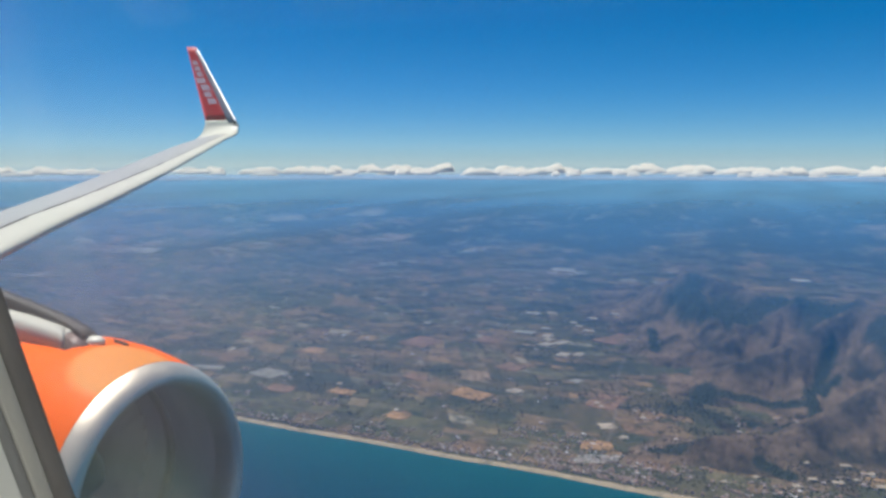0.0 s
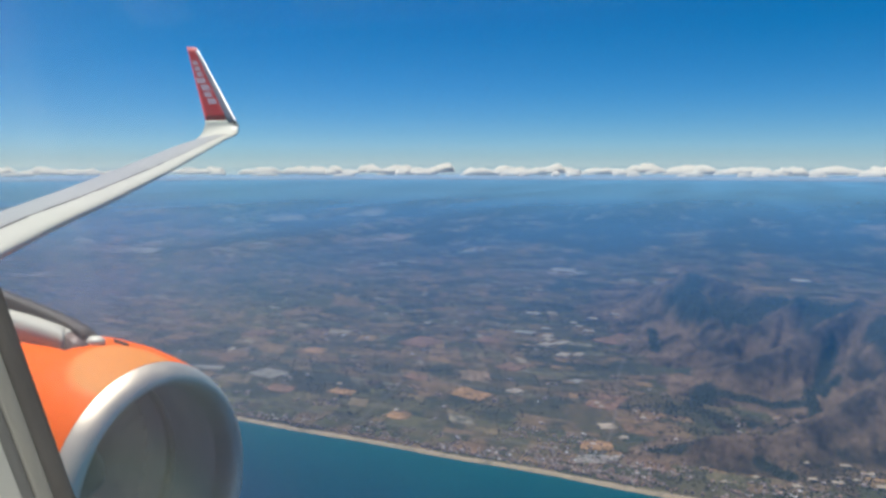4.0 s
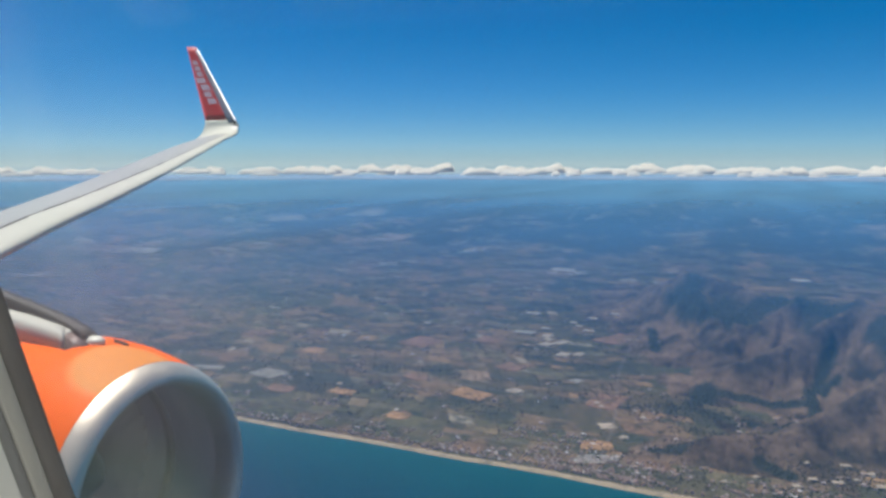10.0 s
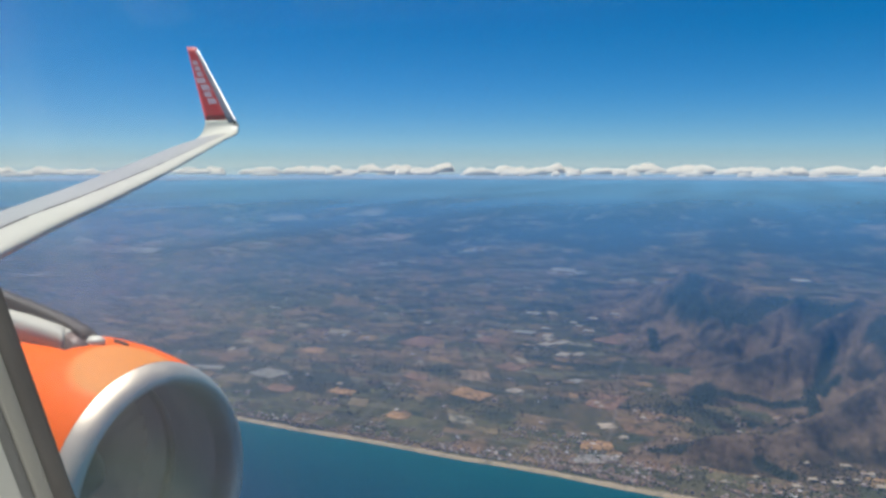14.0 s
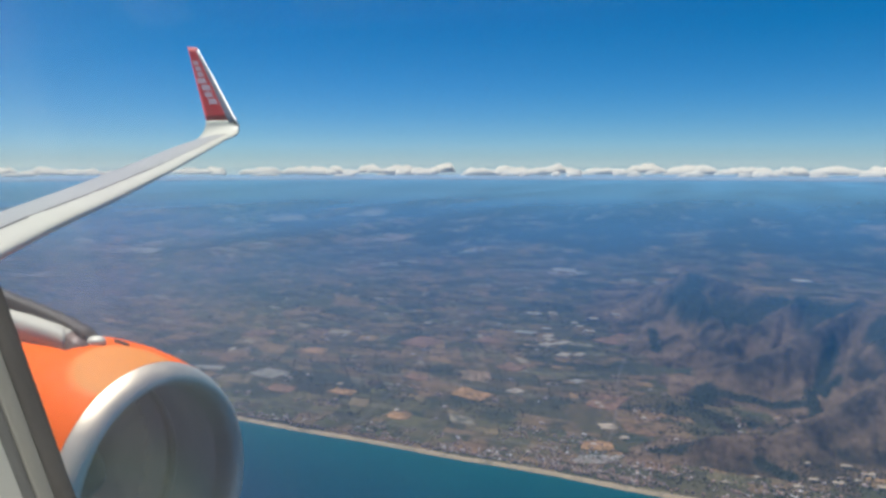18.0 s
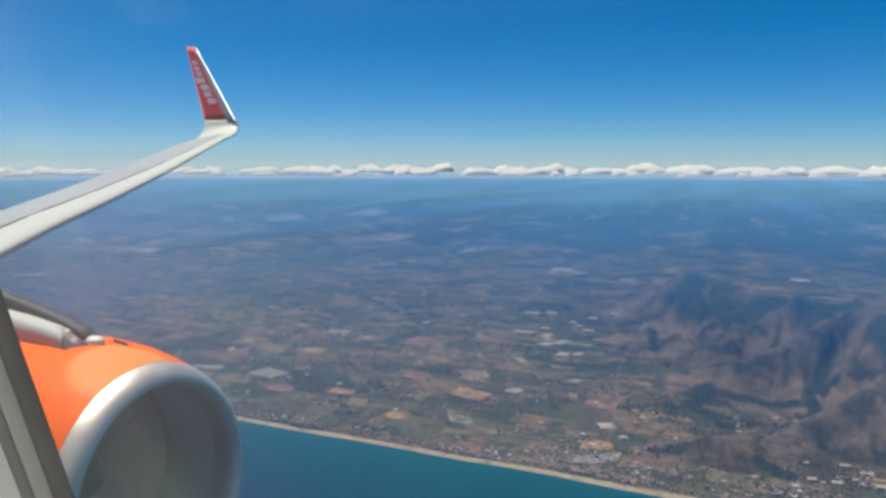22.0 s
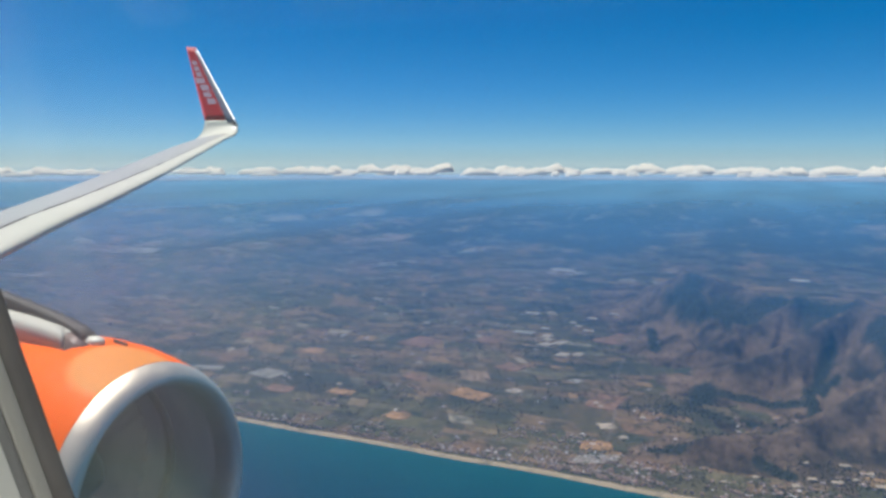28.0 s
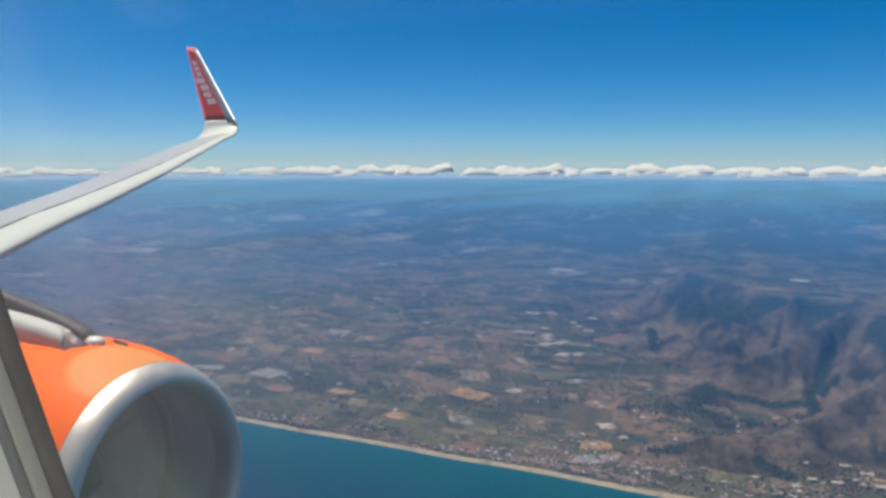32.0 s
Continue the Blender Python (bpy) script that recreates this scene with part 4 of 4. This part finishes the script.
# ------------------------------------------------------------------ buildings
def house_walls(v, fw, x, y, z, w, d, h, turn):
    """Adds a house's four walls to growing lists."""
    c, s = math.cos(turn), math.sin(turn)
    put = lambda a, b, k: v.append((x + a * c - b * s, y + a * s + b * c, z + k))
    b0 = len(v)
    for k in (-0.3, h):
        for a, b in ((-w, -d), (w, -d), (w, d), (-w, d)):
            put(a / 2, b / 2, k)
    for i in range(4):
        j = (i + 1) % 4
        fw.append((b0 + i, b0 + j, b0 + 4 + j, b0 + 4 + i))


def town(name, spots, label, material=M_WALLS, roofs=M_ROOFS):
    v, fw, rv, rf = [], [], [], []
    for x, y, w, d, h, turn in spots:
        z = height(x, y)
        house_walls(v, fw, x, y, z, w, d, h, turn)
        c, s = math.cos(turn), math.sin(turn)
        b = len(rv)
        for a, e, k in ((-w * 0.54, -d * 0.56, h - 0.02), (w * 0.54, -d * 0.56, h - 0.02), (w * 0.54, d * 0.56, h - 0.02), (-w * 0.54, d * 0.56, h - 0.02), (-w * 0.54, 0, h + d * 0.24), (w * 0.54, 0, h + d * 0.24)):
            rv.append((x + a * c - e * s, y + a * s + e * c, z + k))
        rf += [(b, b + 1, b + 5, b + 4), (b + 2, b + 3, b + 4, b + 5), (b + 1, b + 2, b + 5), (b + 3, b, b + 4)]
    ob = tagged(mesh_object(name, v, fw, material), label, "town", kind="stuff")
    mesh_object("roofs", rv, rf, roofs, ob)
    return ob


def spots_in(n, x0, x1, d0, d1, seed, size=(0.45, 1.1), dens=0.0, flat=True):
    r, out = random.Random(seed), []
    while len(out) < n:
        x, d = r.uniform(x0, x1), d0 + (d1 - d0) * r.random() ** 1.4
        y = coast(x) + d
        if noise.noise((x * 0.05, d * 0.08, seed)) < dens or mountain(x, y) > 1.2:
            continue
        w = r.uniform(*size)
        out.append((x, y, w * r.uniform(1, 1.8), w, r.uniform(0.25, 0.55), r.choice((0, math.pi / 2)) + r.uniform(-0.2, 0.2)))
    return out


town("seaside_town", spots_in(950, -430, 60, 4.5, 20, 21, (0.4, 0.9), dens=-0.05) + spots_in(320, -100, -25, 6, 42, 22, dens=-0.15) + spots_in(270, -25, 110, 14, 46, 23, dens=0.0), "low pale houses with tiled roofs behind the beach")
town("scattered_farms", spots_in(700, -620, 60, 30, 420, 24, (0.6, 1.6), 0.22), "scattered pale farmhouses among the fields")


M_STUCCO = painted("pale_stucco", (0.38, 0.33, 0.28), 0.8, 0.1, 1.0)
M_TILE = painted("terracotta_roof_tiles", (0.30, 0.19, 0.14), 0.85, 0.15, 2.0)


def house(w, d, h, wing):
    """A small house: walls, a hipped roof, and an annexe if wing is set."""
    ob = tagged(empty("house"), "pale stucco house with a terracotta roof near the beach", "house", "houses along the beach")
    part("wall", box_bm(-w / 2, w / 2, -d / 2, d / 2, -0.5, h), M_STUCCO, ob)
    part("roof", loft([[(-w * 0.55, -d * 0.56, h + 0.004), (w * 0.55, -d * 0.56, h + 0.004), (w * 0.55, d * 0.56, h + 0.004), (-w * 0.55, d * 0.56, h + 0.004)],
                       [(-w * 0.25, -0.02, h + d * 0.28), (w * 0.25, -0.02, h + d * 0.28), (w * 0.25, 0.02, h + d * 0.28), (-w * 0.25, 0.02, h + d * 0.28)]]), M_TILE, ob)
    part("chimney", box_bm(w * 0.2, w * 0.28, d * 0.1, d * 0.1 + w * 0.08, h, h + d * 0.36), M_STUCCO, ob)
    if wing:
        part("annexe", box_bm(w / 2 + 0.004, w * 0.9, -d * 0.3, d * 0.3, -0.5, h * 0.7), M_STUCCO, ob)
    return ob


designs = [house(0.9, 0.7, 0.45, True), house(1.2, 0.8, 0.4, False), house(0.75, 0.7, 0.6, False), house(1.0, 0.9, 0.5, True)]
r = random.Random(61)
for i in range(150):
    x = -330 + 400 * (i + r.random()) / 150
    y = coast(x) + r.uniform(4.6, 6.4)
    m = Matrix.Translation((x, y, height(x, y) + 0.2)) @ Matrix.Rotation(r.choice((0, math.pi / 2)) + r.uniform(-0.15, 0.15), 4, "Z")
    if i < 4:
        designs[i].matrix_basis = m
    else:
        copy_thing(r.choice(designs), m)


def shed(x, y, w, d, h, turn, bays=3, roof=M_SHED, label="large pale industrial shed with a low roof", name="industrial_shed"):
    z = height(x, y)
    ob = tagged(empty(name, (x, y, z)), label, "shed", "industrial sheds")
    ob.rotation_euler.z = turn
    h *= 0.5
    part("wall", box_bm(-w / 2, w / 2, -d / 2, d / 2, -0.4, h), M_SHEDWALL, ob)
    for i in range(bays):
        a, b = -w / 2 + w * i / bays + 0.02, -w / 2 + w * (i + 1) / bays - 0.02
        m = (a + b) / 2
        part("roof", loft([[(a, e, h + 0.004), (b, e, h + 0.004), (m, e, h + 0.06 * (b - a) + 0.03)] for e in (-d / 2 - 0.05, d / 2 + 0.05)]), roof, ob)
    return ob


WORKS = ((-128, 441, 8, 10, 1.0, -0.35, 2), (-121, 449, 7, 12, 0.9, -0.35, 2), (-131, 455, 6, 7, 0.8, -0.3, 2), (-112, 421, 7, 10, 0.8, -0.15, 2), (-104, 425, 5, 9, 0.7, -0.15, 1), (-123, 502, 5, 5, 0.9, 0.1, 2), (-119, 526, 7, 6, 0.9, -0.1, 2), (-129, 512, 5, 6, 0.8, 0.2, 2),
         (-165, 533, 10, 8, 0.8, -0.2, 3), (-134, 464, 6, 9, 0.9, -0.2, 2), (-113, 490, 7, 5, 0.8, 0.1, 2), (-141, 486, 6, 5, 0.7, 0.3, 2), (-106, 541, 8, 6, 0.8, 0.0, 2))
YARDS = ((14, 284, 3.2, 2.4, 0.7, 0.3, 2), (25, 299, 3.8, 2.0, 0.7, 0.1, 2), (22, 285, 4.0, 2.6, 0.8, 0.4, 2), (32, 296, 4.6, 2.6, 0.7, 0.2, 2), (36, 288, 4.2, 3.0, 0.8, 0.2, 2), (9, 277, 2.8, 2.4, 0.6, 0.3, 1),
         (12, 291, 2.0, 1.8, 0.6, 0.1, 1), (28, 290, 2.6, 2.0, 0.6, 0.3, 1), (-14, 271, 2.2, 1.8, 0.6, 0.2, 1), (-4, 279, 2.0, 2.0, 0.5, 0.5, 1))
BARNS = ((-199, 318, 3.4, 3.4, 0.6, 0.1, 1), (-115, 343, 7, 7, 0.5, -0.5, 3), (-54, 300, 3.6, 3.0, 0.6, 0.4, 1), (-51, 328, 2.4, 2.8, 0.5, 0.2, 1), (-74, 340, 2.6, 3.0, 0.6, 0.2, 1), (-71, 336, 2.0, 2.4, 0.5, 0.6, 1),
         (-300, 540, 8, 6, 0.8, 0, 2), (-352, 472, 8, 4, 0.7, 0.1, 2), (-330, 424, 4, 4, 0.6, 0.4, 1), (-222, 470, 5, 4, 0.6, 0.2, 2), (-180, 372, 3, 3, 0.5, 0.3, 1))
for places, words in ((WORKS, "large pale industrial shed in a cluster on the plain"), (YARDS, "small white industrial shed at the mountain's foot"), (BARNS, "pale farm shed standing alone among fields")):
    for x, y, w, d, h, turn, bays in places:
        shed(x, y, w, d, h, turn, bays, label=words)
for x, y, w, d, turn, bays in ((-281, 316, 17, 8, 0.25, 6), (-244, 320, 18, 14, -0.2, 6), (-151, 470, 14, 9, -0.1, 4), (-92, 372, 6, 6, -0.4, 3)):
    shed(x, y, w, d, 0.35, turn, bays, M_GLASSH, "pale plastic greenhouse block among the fields", "greenhouse")

spots = []
for i in range(22):
    for j in range(9):
        x, y = -67 + 15 * i / 21 + 1.2 * j / 8, 266 + 8 * j / 8 + 7 * (i / 21)
        if noise.noise((x * 0.2, y * 0.3, 1)) > -0.25:
            spots.append((x, y, 0.52, 0.36, 0.22, 0.25))
M_UNIT = island_colors("caravan_shell", [(0, (0.56, 0.52, 0.45)), (0.5, (0.72, 0.68, 0.60)), (0.8, (0.42, 0.37, 0.30))])
town("holiday_park", spots, "rows of small white holiday cabins near the beach", M_UNIT, M_UNIT)


# ------------------------------------------------------------------ roads and trees
def road(points, width, label):
    v, f = [], []
    for i, (x, y) in enumerate(points):
        x2, y2 = points[min(i + 1, len(points) - 1)]
        x1, y1 = points[max(i - 1, 0)]
        t = Vector((x2 - x1, y2 - y1)).normalized()
        for s in (-1, 1):
            px, py = x - t.y * s * width / 2, y + t.x * s * width / 2
            v.append((px, py, height(px, py) + 0.13))
        if i:
            a = 2 * i
            f.append((a - 2, a, a + 1, a - 1))
    return tagged(mesh_object("road", v, f, M_ROAD), label, "road", kind="structure")


road([(x, coast(x) + 22 + 1.5 * math.sin(x * 0.05)) for x in range(-600, 200, 6)], 0.55, "pale coastal road behind the town")
road([(x, coast(x) + 95 + 9 * math.sin(x * 0.013)) for x in range(-700, -40, 8)], 0.8, "pale country road across the plain")
road([(-58 - 0.10 * d + 3 * math.sin(d * 0.03), coast(-58) + d) for d in range(8, 330, 6)], 0.4, "straight pale lane running inland")
road([(-160 - 0.22 * d + 5 * math.sin(d * 0.02), coast(-160) + d) for d in range(8, 330, 6)], 0.4, "straight pale lane running inland")
road([(-260 - 0.1 * d + 4 * math.sin(d * 0.025), coast(-260) + d) for d in range(8, 330, 6)], 0.4, "straight pale lane running inland")


def foliage(spots, name, label):
    """Many small ragged crowns in one mesh."""
    r = random.Random(77)
    v, f = [], []
    for x, y, s in spots:
        z, b = height(x, y), len(v)
        v.append((x, y, z + s * r.uniform(0.7, 1.1)))
        for i in range(5):
            a = 2 * math.pi * i / 5 + r.random()
            v.append((x + s * 0.6 * r.uniform(0.6, 1.2) * math.cos(a), y + s * 0.6 * r.uniform(0.6, 1.2) * math.sin(a), z + s * r.uniform(0.25, 0.45)))
        v.append((x, y, z - 0.05))
        for i in range(5):
            j = (i + 1) % 5
            f += [(b, b + 1 + i, b + 1 + j), (b + 6, b + 1 + j, b + 1 + i)]
    return tagged(mesh_object(name, v, f, M_TREES), label, "trees", kind="stuff")


r = random.Random(31)
spots = []
for x0, x1, d0, d1 in parcels:
    if d1 > 420 or x0 < -520 or x1 > 120:
        continue
    for i in range(int((x1 - x0 + d1 - d0) * 0.32)):
        if r.random() < 0.5:
            p = lay(r.uniform(x0, x1), d0)
        else:
            p = lay(x0, r.uniform(d0, d1))
        if noise.noise((p[0] * 0.03, p[1] * 0.03, 6)) > -0.12:
            spots.append((*p, r.uniform(0.35, 0.75)))
while len(spots) < 26000:
    x, d = r.uniform(-480, 120), r.uniform(5, 330)
    y = coast(x) + d
    if noise.fractal((x * 0.022, y * 0.030, 12), 0.9, 2.0, 3) > (0.12 if mountain(x, y) < 1.5 else 0.5):
        spots.append((x, y, r.uniform(0.35, 0.85)))
for i in range(5200):
    x, d = r.uniform(-45, 115), r.uniform(7, 48)
    if noise.fractal((x * 0.06, d * 0.09, 31), 0.9, 2.0, 3) > -0.15:
        spots.append((x, coast(x) + d, r.uniform(0.3, 0.7)))
for wide, line in WOODS:
    for (ax, ay), (bx, by) in zip(line, line[1:]):
        for i in range(int(wide * math.hypot(bx - ax, by - ay) * 0.6)):
            u = r.random()
            spots.append((ax + u * (bx - ax) + r.gauss(0, 0.5) * wide, ay + u * (by - ay) + r.gauss(0, 0.5) * wide, r.uniform(0.5, 1.1)))
foliage(spots, "woodland", "dark green scattered trees and hedges between fields")

def plot(x, y, w, d, turn, material, label):
    """A large single field with uneven edges, a thin slab on the plain."""
    c, k = math.cos(turn), math.sin(turn)
    edge = []
    for a, b in ((-1, -1), (0.1, -1.05), (1, -0.9), (1.05, 0.1), (0.9, 1), (-0.2, 0.95), (-1, 1), (-0.94, 0)):
        p = 0.5 * w * (a + 0.3 * noise.noise((x * 0.3 + a, y * 0.3 + b, 3)))
        q = 0.5 * d * (b + 0.3 * noise.noise((x * 0.3 + a, y * 0.3 + b, 9)))
        edge.append((p * c - q * k, p * k + q * c))
    top = height(x, y) + 0.20
    field = part("field", loft([[(*p, top - 0.35) for p in edge], [(*p, top) for p in edge]]), material, ground, label)
    field.location = (x, y, 0)


def soil(name, color):
    m = Mat(name, rough=0.95)
    w = m.n("NewGeometry").outputs["Position"]
    tone = m.ramp(m.noise(w, 0.22, 7, 0.7), [(0.3, (0.60, 0.58, 0.56)), (0.7, (1.25, 1.22, 1.18))])
    col = m.mix(1.0, color, tone, "MULTIPLY")
    m.base(m.mix(m.ramp(m.noise(w, 0.12, 6, 0.7), [(0.50, (0, 0, 0)), (0.62, (0.75, 0.75, 0.75))]), col, (0.095, 0.080, 0.052)))
    m.b.inputs["Specular IOR Level"].default_value = 0.1
    return m.m


M_STUBBLE, M_CLAY, M_DUST = soil("orange_stubble", (0.36, 0.220, 0.115)), soil("reddish_clay", (0.235, 0.145, 0.100)), soil("pale_dust", (0.50, 0.42, 0.32))
for x, y, w, d, turn, stuff in ((-133, 330, 20, 13, -0.3, M_STUBBLE), (-191, 308, 14, 8, -0.1, M_STUBBLE), (-71, 345, 14, 22, -0.2, M_CLAY), (-202, 418, 22, 24, -0.3, M_CLAY), (-222, 300, 15, 10, 0, M_CLAY),
                                (-62, 287, 12, 9, 0.3, M_STUBBLE), (-165, 440, 15, 18, -0.2, M_CLAY), (-91, 474, 20, 30, -0.4, M_CLAY), (-150, 287, 11, 8, -0.2, M_STUBBLE), (-63, 311, 7, 7, 0.5, M_DUST),
                                (-130, 385, 14, 14, -0.3, M_CLAY), (-250, 372, 14, 12, 0.1, M_STUBBLE), (-310, 398, 18, 14, 0.2, M_CLAY), (19, 784, 17, 16, 0, M_DUST), (-170, 345, 13, 9, -0.4, M_CLAY)):
    plot(x, y, w, d, turn, stuff, {M_STUBBLE: "large orange stubble field", M_CLAY: "large reddish brown ploughed field", M_DUST: "bare pale dusty plot"}[stuff])

# the nearest plots, each a piece of the ground
for mx, my, hz, q in near:
    top = [(p[0] - mx, p[1] - my, hz) for p in q]
    low = [(p[0] * 1.01, p[1] * 1.01, hz - 0.25) for p in top]
    field = mesh_object("field", top + low, [(0, 1, 2, 3), (0, 4, 5, 1), (1, 5, 6, 2), (2, 6, 7, 3), (3, 7, 4, 0)], M_PARCEL, ground)
    field.location = (mx, my, 0)
